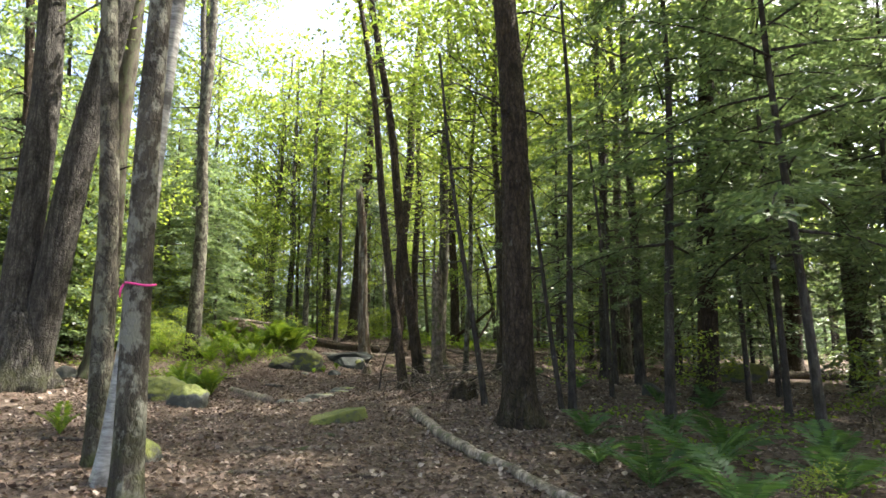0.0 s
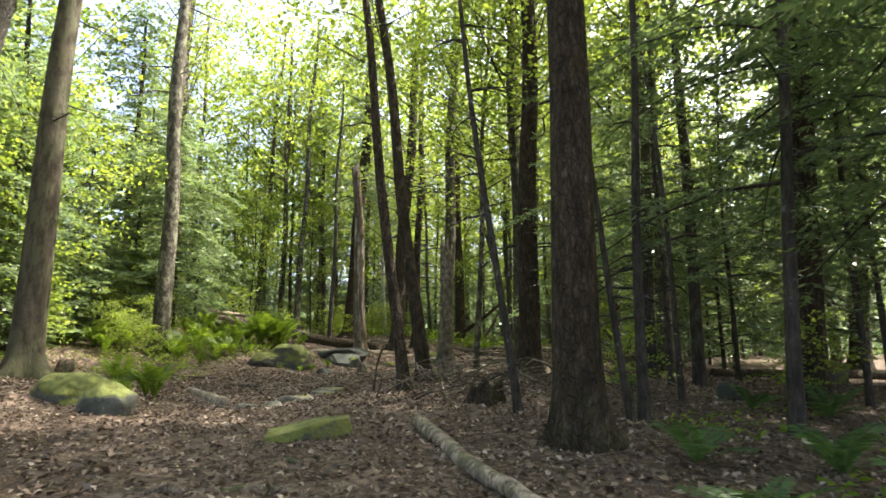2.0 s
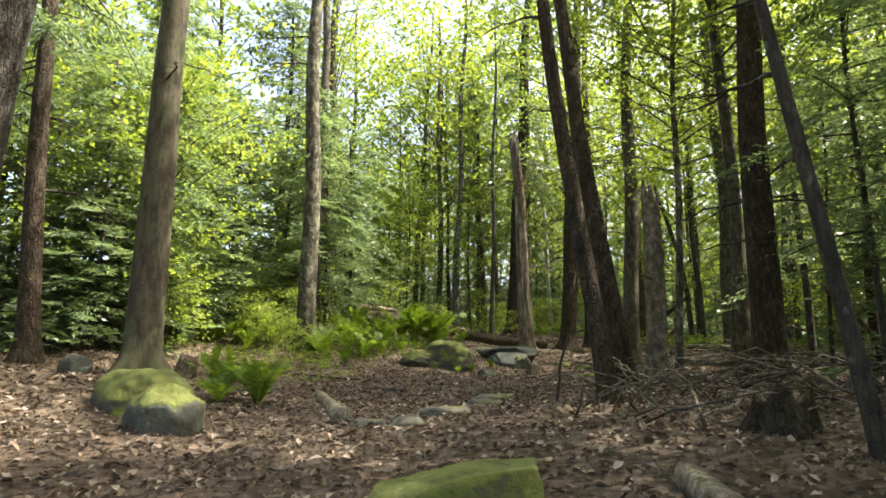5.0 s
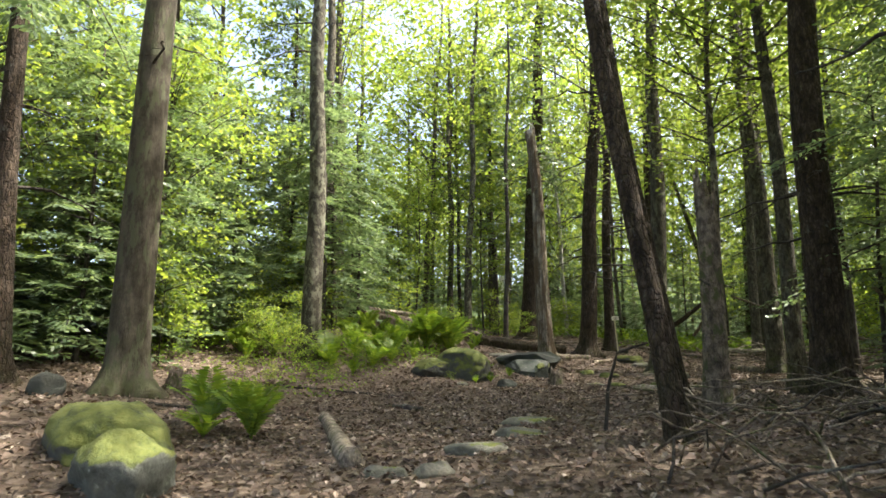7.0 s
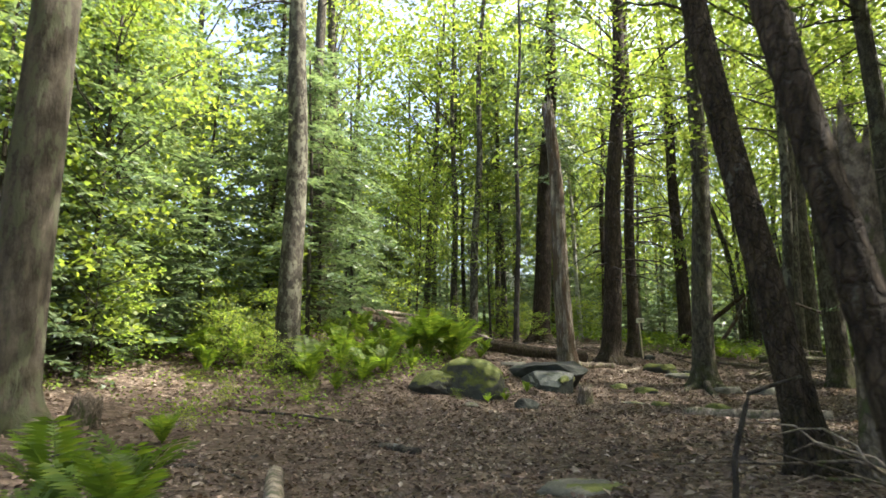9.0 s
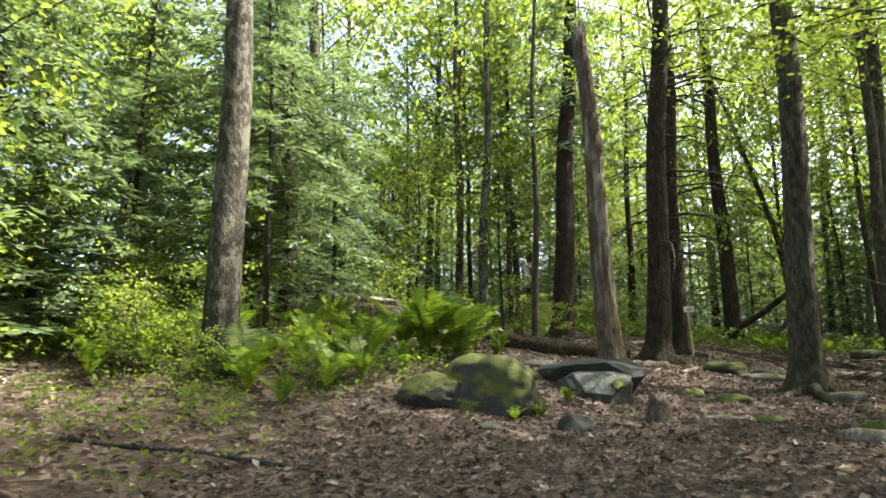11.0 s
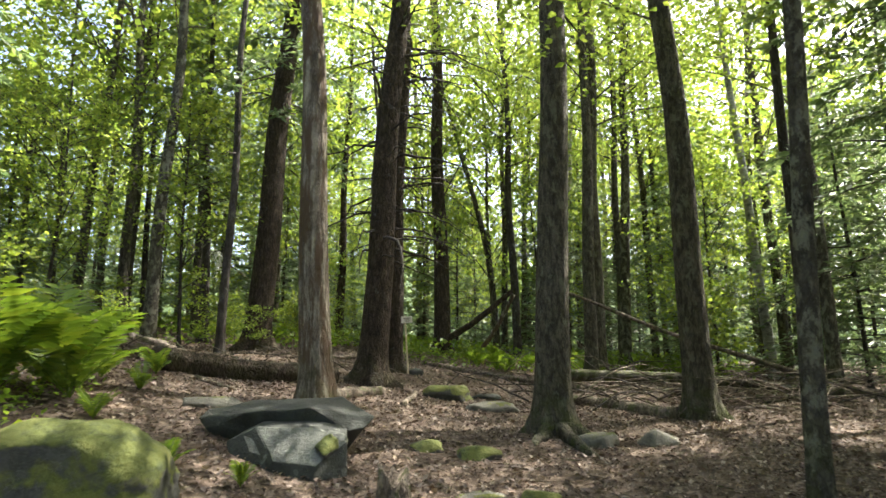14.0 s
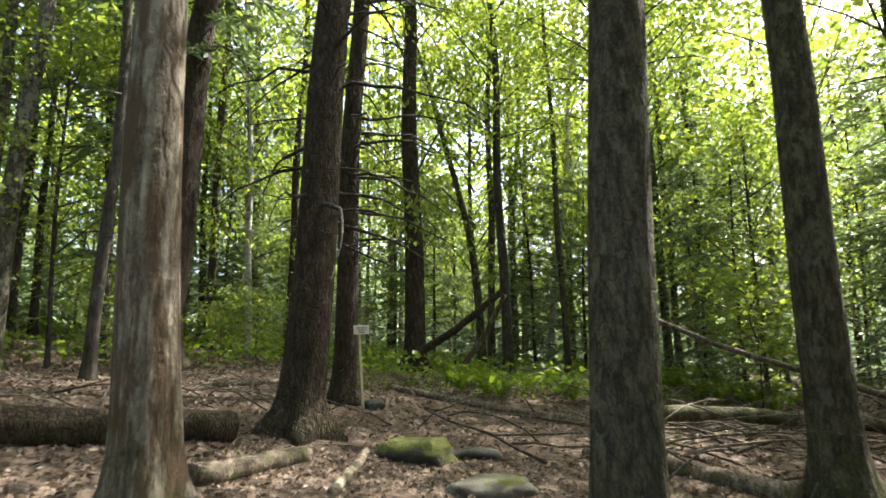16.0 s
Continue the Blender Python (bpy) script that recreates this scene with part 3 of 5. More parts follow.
# several crowns above the view are added only for where their shade falls
# x, y, diameter, height, lean x, lean y, bark, label, crown, dead branches, bend
NEAR_TREES = [
    (-2.70, 5.50, 0.25, 13, -0.02, 0.0, M_PATCHY, "slim tree with pale lichen-blotched grey bark and a ribbon", None, (6, 11, 4, 1.0), 0.0),
    (-3.30, 6.25, 0.20, 13, 0.085, 0.0, M_BIRCH, "slim leaning birch with peeling white bark", None, (6, 11, 4, 1.0), 0.0),
    (-3.80, 7.00, 0.24, 14, -0.05, 0.0, M_MAPLE, "slim dark tree with a mossy foot", None, (6, 11, 4, 1.0), 0.0),
    (-9.42, 16.90, 0.66, 20, 0.009, 0.0, M_SMOOTH, "large tree with smooth grey-brown bark and flaring roots", None, (5, 12, 12, 2.2), 0.0),
    (-9.62, 23.70, 0.55, 20, -0.01, 0.0, M_MAPLE, "straight tree with dark bark and pale lichen patches", None, (6, 13, 10, 2.2), 0.0),
    (-10.75, 15.70, 0.36, 16, -0.08, 0.0, M_PINE, "dark slender conifer trunk with bare twigs", HEM_FINE[1], (3, 9, 12, 1.8), 0.0),
    (-11.75, 46.0, 0.40, 19, 0.0, 0.0, M_DARK, "slender dark tree among others in the woods", CANOPY[2], None, 0.0),
    (-11.2, 46.4, 0.26, 17, -0.02, 0.0, M_DARK, "thin dark tree beside a thicker one", None, None, 0.0),
    (-8.15, 43.0, 0.34, 15, -0.036, 0.0, M_DARK, "thin straight dark tree", HEM_TALL[1], (3, 9, 14, 1.6), 0.0),
    (-5.95, 39.6, 0.82, 23, 0.058, 0.0, M_PINE, "large dark brown conifer trunk with broad foot", HEM_TALL[0], (5, 12, 14, 2.4), 0.0),
    (-2.76, 33.7, 0.66, 21, 0.06, 0.0, M_PINE, "dark brown conifer with many bare drooping branches", CANOPY[1], (2.8, 10, 52, 2.7), 0.0),
    (-1.95, 36.6, 0.46, 20, 0.02, 0.0, M_PINE, "dark conifer trunk beside a sign stake", None, (2.6, 10, 44, 2.4), 0.0),
    (0.6, 43.0, 0.64, 20, -0.021, 0.0, M_PINE, "dark brown conifer trunk among yellow-green leaves", MAPLE[1], (4, 11, 16, 2.2), 0.0),
    (3.6, 46.0, 0.32, 14, -0.03, 0.0, M_GREY, "slim tree whose stem bends to one side", MAPLE[0], None, -0.14),
    (-0.33, 28.6, 0.54, 20, 0.03, 0.0, M_GREY, "tree with flaky grey bark and mossy spreading roots", POLE[0], (6, 12, 8, 1.8), 0.0),
    (3.32, 30.4, 0.56, 20, -0.032, 0.0, M_GREY, "tall leaning tree with grey-brown bark and mossy foot", CANOPY[1], (8, 14, 6, 1.6), 0.0),
    (0.75, 24.6, 0.22, 14, 0.04, 0.0, M_MAPLE, "slim tree with peeling bark and blackened foot", CANOPY[0], (5, 11, 5, 1.0), 0.0),
    (-0.72, 17.50, 0.31, 18, -0.135, 0.07, M_PINE, "leaning dark trunk beside the trail", POLE[2], (4.5, 8, 3, 1.0), 0.0),
    (-0.97, 14.45, 0.215, 15, -0.13, 0.10, M_PINE, "slim dark leaning trunk beside the trail", POLE[1], (4.5, 9, 4, 0.9), 0.0),
    (2.02, 20.6, 0.62, 20, 0.018, 0.0, M_PINE, "thick dark conifer trunk with mossy foot", CANOPY[2], (2.5, 8, 12, 2.0), 0.0),
    (1.18, 9.95, 0.50, 20, -0.014, 0.0, M_PINE, "thick dark brown conifer trunk with scaly bark", CANOPY[2], (2.8, 7, 10, 1.8), 0.0),
    (0.73, 11.8, 0.115, 7, -0.13, 0.0, M_DARK, "thin leaning dark sapling", None, (1.5, 6, 12, 0.8), 0.0),
    (3.70, 10.5, 0.17, 9, 0.048, 0.0, M_DARK, "thin dark forked sapling", HEM_FINE[0], None, 0.0),
    (5.45, 13.2, 0.42, 18, 0.06, 0.0, M_PINE, "dark conifer trunk in the shade", HEM_TALL[1], None, 0.0),
    (12.6, 23.0, 0.6, 20, 0.1, 0.0, M_PINE, "dark conifer trunk in the shade", HEM_TALL[1], None, 0.0),
    (11.7, 18.0, 0.34, 17, 0.01, 0.0, M_DARK, "slim dark trunk in the shade", HEM_TALL[0], None, 0.0),
    (2.28, 11.4, 0.14, 8, 0.01, 0.0, M_DARK, "thin dark sapling with bare twigs", None, (1.2, 4, 12, 0.9), 0.0),
    (2.05, 11.2, 0.09, 6, -0.12, 0.0, M_DARK, "very thin leaning dark sapling", None, (1.2, 4, 8, 0.8), 0.0),
    (3.54, 13.5, 0.10, 6, -0.04, 0.0, M_DARK, "very thin dark sapling", None, (1.0, 4, 10, 0.8), 0.0),
    (-14.0, 34.6, 0.55, 22, -0.03, 0.0, M_GREY, "tall straight tree with one pale sunlit edge", CANOPY[2], None, 0.0),
    (-12.2, 30.0, 0.5, 22, -0.035, 0.0, M_GREY, "tall straight grey tree", None, (7, 14, 6, 1.6), 0.0),
    (4.6, 38.0, 0.6, 20, 0.02, 0.0, M_GREY, "grey tree trunk in the shade", CANOPY[0], None, 0.0),
    (4.0, 37.0, 0.40, 18, 0.02, 0.0, M_GREY, "slim straight grey-green trunk", None, (7, 12, 6, 1.4), 0.0),
    (3.9, 44.0, 0.36, 18, -0.028, 0.0, M_DARK, "slim dark trunk in the woods", CANOPY[1], None, 0.0),
    (7.6, 42.0, 0.45, 20, 0.05, 0.0, M_MAPLE, "straight tree with mottled bark", CANOPY[0], None, 0.0),
    (5.36, 30.0, 0.24, 16, -0.001, 0.0, M_DARK, "slim dark tree by the brush pile", None, (6, 12, 6, 1.2), 0.0),
    (9.6, 34.0, 0.36, 18, -0.018, 0.0, M_MAPLE, "straight tree with mottled bark", CANOPY[1], None, 0.0),
    (-4.5, 46.0, 0.26, 15, -0.05, 0.0, M_BIRCH, "slim pale birch with a kinked foot", MAPLE[1], None, 0.0),
    (8.9, 30.0, 0.38, 18, 0.009, 0.0, M_DARK, "dark trunk in the shade", POLE[0], None, 0.0),
    (2.0, 22.6, 0.34, 17, -0.01, 0.0, M_GREY, "straight grey trunk behind others", CANOPY[1], (3, 8, 8, 1.4), 0.0),
    # these eight trees are added to keep sun off the ground, some unseen
    (5.2, 4.4, 0.34, 19, 0.0, 0.0, M_GREY, "slim grey trunk added for the shade it casts", CANOPY[1], None, 0.0),
    (4.9, 1.0, 0.34, 19, 0.0, 0.0, M_GREY, "slim grey trunk added for the shade it casts", CANOPY[2], None, 0.0),
    (7.4, 27.4, 0.34, 19, 0.0, 0.0, M_GREY, "slim grey trunk added for the shade it casts", POLE[1], None, 0.0),
    (6.3, 22.0, 0.36, 19, 0.0, 0.0, M_GREY, "slim grey trunk added for the shade it casts", CANOPY[0], None, 0.0),
    (4.7, 18.6, 0.3, 18, 0.02, 0.0, M_DARK, "slim dark trunk in the shade", POLE[2], None, 0.0),
    (5.2, 16.9, 0.26, 18, 0.0, 0.0, M_DARK, "slim dark trunk in the shade", CANOPY[1], None, 0.0),
    (8.2, 6.5, 0.34, 19, 0.0, 0.0, M_GREY, "slim grey trunk added for the shade it casts", CANOPY[2], None, 0.0),
    (9.9, 9.9, 0.34, 19, 0.0, 0.0, M_GREY, "slim grey trunk added for the shade it casts", CANOPY[2], None, 0.0),
    (-8.7, 38.0, 0.38, 19, 0.03, 0.0, M_MAPLE, "tall dark tree behind a fallen trunk", POLE[0], (5, 11, 6, 1.2), 0.0),
    (-6.6, 37.0, 0.24, 17, 0.02, 0.0, M_DARK, "slim dark tree with short bare twigs", None, (2, 9, 14, 0.8), 0.0),
    (-3.3, 47.0, 0.34, 18, 0.02, 0.0, M_PINE, "slim dark brown tree in the woods", POLE[1], None, 0.0),
    (4.1, 46.6, 0.3, 19, 0.01, 0.0, M_GREY, "slender grey trunk in the woods", POLE[2], None, 0.0),
    (6.0, 50.0, 0.34, 19, 0.05, 0.0, M_MAPLE, "slender grey trunk in the woods", POLE[0], None, 0.0),
    (6.7, 45.6, 0.26, 18, -0.03, 0.0, M_GREY, "slender grey trunk in the woods", POLE[1], None, 0.0),
    (8.7, 44.4, 0.36, 20, 0.01, 0.0, M_GREY, "slender grey trunk in the woods", POLE[2], None, 0.0),
    (13.1, 48.4, 0.32, 19, -0.02, 0.0, M_MAPLE, "slender grey trunk in the woods", POLE[0], None, 0.0),
    (13.6, 42.0, 0.24, 18, 0.03, 0.0, M_GREY, "slender grey trunk in the woods", POLE[1], None, 0.0),
    (17.9, 48.0, 0.3, 19, 0.0, 0.0, M_MAPLE, "slender grey trunk in the woods", POLE[2], None, 0.0),
    (11.2, 38.4, 0.34, 19, -0.07, 0.0, M_BIRCH, "pale leaning trunk at the edge of the woods", POLE[0], None, 0.0),
    (6.9, 48.0, 0.3, 18, 0.12, 0.0, M_BIRCH, "slim pale leaning birch", MAPLE[2], None, 0.0),
]
for k, (x, y, dm, hg, lx, ly, mat, label, crown, dead, bend) in enumerate(NEAR_TREES):
    grown = tree(x, y, dm, hg, (lx, ly), mat, label, crown, 1.0, bend, dead, seed=k + 1, group="forest trees", flare=0.3 if dm < 0.3 else 0.6 if dm < 0.6 else 0.85, sides=10 if dm < 0.2 else 18)


    if label == "thin straight dark tree":
        painted_sun_bough(grown)


def forked_oak():
    """Two great stems from one broad foot."""
    t = thing("tree", -8.15, 12.0, gz(-8.15, 12.0) + 0.08, "huge twin-stemmed oak with furrowed grey bark and mossy foot", "tree", "forest trees")
    foot, _ = trunk_mesh(0.92, 1.35, (0.0, 0), M_OAK, 201, flare=0.4, sides=28, steps=6, top=0.45)
    part("trunk", foot, t, "broad fluted foot of the oak")
    for k, (dx, ln) in enumerate(((-0.18, -0.005), (0.17, 0.125))):
        me, pts = trunk_mesh(0.64, 19, (ln, 0.0), M_OAK, 210 + k, flare=0.1, sides=24, top=0.45)
        part("stem", me, t).location = (dx, 0.03 * k, 0)
    for nm, m in zip(("crown", "branchwork"), CANOPY[2]):
        tagged(part(nm, m, t), kind="stuff")


forked_oak()


# background trees, thinned away from the trail and from the open ground beside it
def scatter_trees():
    rng = np.random.default_rng(5)
    taken = [(t[0], t[1]) for t in NEAR_TREES] + [(-8.15, 12.0)]

    def free(x, y, gap):
        return all((x - a) ** 2 + (y - b) ** 2 > gap * gap for a, b in taken)

    kinds = {
        "hemlock": (HEM, M_DARK, "young hemlock with feathery drooping dark green sprays"),
        "shade_hemlock": (HEM_FINE, M_DARK, "young hemlock with fine drooping dark green sprays over bare lower stem"),
        "tall_hemlock": (HEM_TALL, M_PINE, "tall dark hemlock with drooping sprays"),
        "maple": (MAPLE, M_DARK, "young broad-leaved tree with bright yellow-green leaves"),
        "pole": (POLE, M_GREY, "slender straight grey pole of a tree in the woods"),
        "canopy": (CANOPY_FAR, M_GREY, "tall broad-leaved forest tree with a high leafy crown"),
    }
    masters = {}

    def place(kind, x, y, s=1.0):
        crowns, mat, label = kinds[kind]
        v = rng.integers(0, len(crowns))
        key = kind, int(v)
        if key not in masters:
            hg = {"hemlock": 8.4, "shade_hemlock": 8.4, "tall_hemlock": 15.5, "maple": 8.6, "pole": 16.5, "canopy": 20.5}[kind]
            dm = {"hemlock": 0.13, "shade_hemlock": 0.12, "tall_hemlock": 0.34, "maple": 0.12, "pole": 0.2, "canopy": 0.36}[kind]
            masters[key] = tree(x, y, dm, hg, (rng.normal(0, 0.02), 0.0), mat, label, crowns[v], 1.0, seed=300 + len(masters), group=kind.replace("_", " ") + " trees", flare=0.35, sides=10)
            masters[key].matrix_basis = pose(x, y, gz(x, y) - 0.03, 0, 0, rng.uniform(0, 360))
        else:
            o = copy_thing(masters[key], pose(x, y, gz(x, y) - 0.03, rng.normal(0, 1.2), rng.normal(0, 1.2), rng.uniform(0, 360)))
            sc = s * rng.uniform(0.85, 1.15)
            o.scale = (sc, sc, sc)
        taken.append((x, y))

    # hemlock thickets
    for x, y in ((-13.5, 21.5), (-15.5, 19), (-14.2, 26.5), (-17, 23), (-12.3, 33), (-14.6, 23.6), (-13.2, 28.4), (-12.6, 18.9), (-16.4, 20.8), (-10.8, 26.8), (-18, 30), (-15, 38),
                 (9.5, 19.5), (10.5, 13.5), (6.8, 24.5), (9.5, 25.5), (11.5, 31.5), (12.5, 37.0), (2.4, 49.0), (-16, 14), (-17.5, 9.5), (13.5, 17.0), (12, 24), (14, 20), (11, 28), (16, 31),
                 (-6.0, 51), (6.0, 47), (-14.8, 43), (-18, 37), (10.5, 43), (14.5, 45), (9.0, 49), (12.5, 52), (17, 40), (19, 47), (9.8, 40.2), (12.2, 35.6), (7.6, 53)):
        place("hemlock", x, y)
    for x, y in ((5.8, 10.8), (7.6, 14.5), (4.4, 16.4), (7.8, 9.0), (4.6, 7.8), (3.6, 19.4), (6.8, 18.6), (4.6, 25.6), (6.2, 13.0), (-11.4, 28.6), (8.6, 12.0)):
        place("shade_hemlock", x, y)
    for x, y in ((-16, 33), (-18.2, 20.6), (-17.0, 26.4), (-20, 15.5), (-7, 52), (6.5, 28.0), (15, 28), (-14, 8), (14, 13), (10.6, 16.2), (13.2, 19.6), (14, 47.5), (18, 53), (22, 48), (12, 57), (20, 41)):
        place("tall_hemlock", x, y)
    for x, y in ((-16, 41), (-10.2, 40.5), (-20, 33), (-8.6, 49), (-14.5, 51), (-5, 54), (1.5, 55), (16, 50), (20, 57), (11, 62), (25, 53), (15, 59), (9, 58), (13.2, 40.2), (11.6, 46.8), (-12.4, 42.5), (-8.9, 45.2), (-6.2, 48.4)):
        place("canopy", x, y)
    for k in range(58):
        x, y = rng.uniform(-24, 26), rng.uniform(42, 74)
        if free(x, y, 1.5):
            place("pole", x, y)
    # sunlit young broad-leaved trees
    for x, y in ((-13, 40), (-9.8, 50), (-16, 47), (-3.5, 51), (4.5, 54), (-12.5, 54), (-3, 60), (9, 51), (13, 47), (9.4, 38.8),
                 (15, 41), (7, 60), (-8.2, 39.5), (-11.2, 37.5), (-12.6, 20.9), (-14.2, 17.6), (-18, 54), (-20, 42), (-17.5, 27), (-20, 34), (17, 34), (-14.5, 30.5)):
        place("maple", x, y)
    # the high canopy, and the woods all round
    n = 0
    while n < 52:
        x, y = rng.uniform(-38, 38), rng.uniform(-14, 85)
        on_view = -12.5 < x - 0.05 * y < 6.0 + 0.12 * y and -4 < y < 47
        sun_gap = (8 < x < 19 and 6 < y < 25) or (-21 < x < -8 and 14 < y < 35)
        if on_view or sun_gap or not free(x, y, 3.4):
            continue
        place("canopy", x, y)
        n += 1
    n = 0
    while n < 27:
        x, y = rng.uniform(-36, 36), rng.uniform(46, 95)
        if not free(x, y, 2.6):
            continue
        place(("tall_hemlock", "maple", "hemlock")[n % 3], x, y, 1.15)
        n += 1
    n = 0
    while n < 12:
        x, y = rng.choice((-1, 1)) * rng.uniform(16, 32), rng.uniform(-8, 46)
        if not free(x, y, 2.6):
            continue
        place(("hemlock", "maple", "tall_hemlock")[n % 3], x, y, 1.1)
        n += 1


scatter_trees()


def far_woods(name, n, seed, near, far_off, low, high, power, mat, size, label):
    """The woods beyond, too far to tell tree from tree."""
    rng = np.random.default_rng(seed)
    az = rng.uniform(-1.75, 1.75, n)
    far = rng.uniform(near, far_off, n)
    x, y = far * np.sin(az) - 2, 15 + far * np.cos(az)
    clump = 0.5 + 0.5 * np.sin(az * 23 + far * 0.31) * np.sin(far * 0.45 + az * 9)
    z = heights(x, y) + low + high * rng.random(n) ** power * (0.5 + 0.5 * clump)
    a2 = rng.uniform(0, 6.28, n)
    ways = unit(np.stack([np.cos(a2), np.sin(a2), rng.normal(-0.3, 0.5, n)], -1))
    ups = unit(rng.normal(0, 1, (n, 3)) + [0, 0, 0.6])
    ln = rng.uniform(0.6, 1.2, n) * size
    v, f = blades(np.stack([x, y, z], -1), ways, unit(np.cross(ways, ups)), ln, ln * rng.uniform(0.5, 0.8, n), 0.02)
    tagged(new(name, raw_mesh(name, v, f, mat)), label, "foliage", kind="stuff")


far_woods("far_hemlock_woods", 32000, 17, 55, 95, 0.0, 9.0, 1.1, M_NEEDLE, 0.75, "dark green conifer foliage of the distant woods")
far_woods("far_leafy_woods", 30000, 18, 55, 105, 6.0, 17.0, 1.0, M_HIGH_LEAF, 0.75, "sunlit green leaves of the distant woods")


def understory_boughs(name, count, box, top, seed, label, size=1.0):
    """Low drooping boughs of a young hemlock thicket, each a flat fan of sprays."""
    rng = np.random.default_rng(seed)
    x, y = rng.uniform(box[0], box[1], count), rng.uniform(box[2], box[3], count)
    clump = 0.55 + 0.45 * np.sin(x * 0.9 + 0.4 * y) * np.sin(y * 0.7 - 0.3 * x + seed)
    z = heights(x, y) + 0.25 + top * clump * rng.random(count) ** 0.9
    az, droop = rng.uniform(0, 6.28, count), rng.uniform(0.05, 0.4, count)
    d = np.stack([np.cos(az), np.sin(az), -droop], -1)
    perp = np.stack([-np.sin(az), np.cos(az), np.zeros(count)], -1)
    reach = rng.uniform(0.7, 1.5, count) * size
    out = []
    for k in range(7):
        f = (k + 0.5) / 7
        p = np.stack([x, y, z], -1) + d * (reach * f)[:, None]
        for sg in (-1, 1):
            w = unit(d * rng.uniform(0.5, 0.9, count)[:, None] + perp * sg + np.stack([np.zeros(count), np.zeros(count), rng.normal(-0.12, 0.14, count)], -1))
            ln = reach * (0.5 - 0.36 * f) * rng.uniform(0.7, 1.15, count)
            out.append(blades(p, w, unit(np.cross(w, rng.normal(0, 0.35, (count, 3)) + [0, 0, 1.0])), ln, reach * 0.1 * rng.uniform(0.7, 1.2, count), -0.01))
    v, f = joined(out)
    tagged(new(name, raw_mesh(name, v, f, M_NEEDLE)), label, "foliage", kind="stuff")


understory_boughs("hemlock_thicket", 2900, (-24, 3, 46, 64), 8.0, 23, "dark green hemlock thicket closing the view between trunks")
understory_boughs("lit_thicket", 650, (3, 28, 49, 64), 5.5, 26, "hemlock thicket in broken sunlight between trunks")
understory_boughs("slope_thicket", 800, (-17, -11.8, 16.5, 25), 5.5, 27, "sunlit feathery hemlock boughs above the slope", 0.8)
understory_boughs("bank_thicket", 1300, (-21, -11.5, 17, 42), 5.0, 25, "sunlit hemlock boughs on the rising bank", 0.8)


def far_canopy():
    """A roof of leaves added to shade the woods beyond."""
    rng = np.random.default_rng(19)
    n = 9000
    x, y = rng.uniform(-75, 75, n), rng.uniform(48, 112, n)
    z = 17 + 5 * rng.random(n) + 2.5 * np.sin(x * 0.4) * np.sin(y * 0.35)
    a2 = rng.uniform(0, 6.28, n)
    ways = unit(np.stack([np.cos(a2), np.sin(a2), rng.normal(0, 0.25, n)], -1))
    ups = unit(np.stack([rng.normal(0, 0.4, n), rng.normal(0, 0.4, n), np.ones(n)], -1))
    ln = rng.uniform(0.7, 1.15, n)
    v, f = blades(np.stack([x, y, z], -1), ways, unit(np.cross(ways, ups)), ln, ln * rng.uniform(0.6, 0.9, n), 0.03)
    tagged(new("far_canopy", raw_mesh("far_canopy", v, f, M_HIGH_LEAF)), "high layer of green leaves added to shade the distant woods", "foliage", kind="stuff")


far_canopy()


def hillside():
    """A wooded rise that closes the view far behind the trees."""
    az = np.linspace(-2.2, 2.2, 260)
    rows = 14
    verts = []
    for k in range(rows):
        u = k / (rows - 1)
        top = 19 + 3.5 * np.sin(az * 9) + 2.2 * np.sin(az * 31 + 1) + 1.4 * np.sin(az * 77)
        far = 118 + 26 * u + 2.0 * np.sin(az * 40 + 3 * u)
        verts.append(np.stack([far * np.sin(az), 15 + far * np.cos(az), -3 + (top + 6) * u + 0.8 * np.sin(az * 120 + 9 * u)], -1))
    w = len(az)
    i, j = np.meshgrid(np.arange(rows - 1), np.arange(w - 1), indexing="ij")
    q = np.stack([i * w + j, i * w + j + 1, (i + 1) * w + j + 1, (i + 1) * w + j], -1).reshape(-1, 4)
    tagged(new("backdrop", raw_mesh("backdrop", np.vstack(verts), q, M_HILL, True)), "wooded hillside far behind the trees", "hillside", kind="structure")


hillside()


# ---- dead standing trunks ----
tree(-3.88, 29.7, 0.52, 8.2, (-0.05, 0.0), M_SNAG, "tall dead snag stripped of bark, pale weathered wood", None, dead=(6.0, 7.6, 3, 0.3), seed=131, group="dead trunks", flare=0.55, sides=26, top=0.62, broken=True)
tree(-0.27, 17.2, 0.31, 2.8, (0.004, 0.0), M_DEAD, "broken grey-brown tree stub with a hollow and flaking bark", None, dead=(1.6, 2.5, 3, 0.7), seed=132, group="dead trunks", flare=0.45, sides=20, top=0.85, broken=True)
tree(-3.14, 25.0, 0.24, 0.34, (0.02, 0.0), M_DEAD, "short splintered rotting stump beside the trail", None, seed=133, group="stumps", flare=0.5, sides=14, top=0.8, broken=True)
tree(-9.0, 17.6, 0.3, 0.34, (0.25, 0.0), M_DEAD, "low rotten dark stump behind a large tree", None, seed=134, group="stumps", flare=0.5, sides=16, top=0.7, broken=True)


tree(0.35, 12.6, 0.34, 0.26, (0.1, 0.0), M_PINE, "low dark rotten stump among dead leaves", None, seed=135, group="stumps", flare=0.6, sides=14, top=0.7, broken=True)


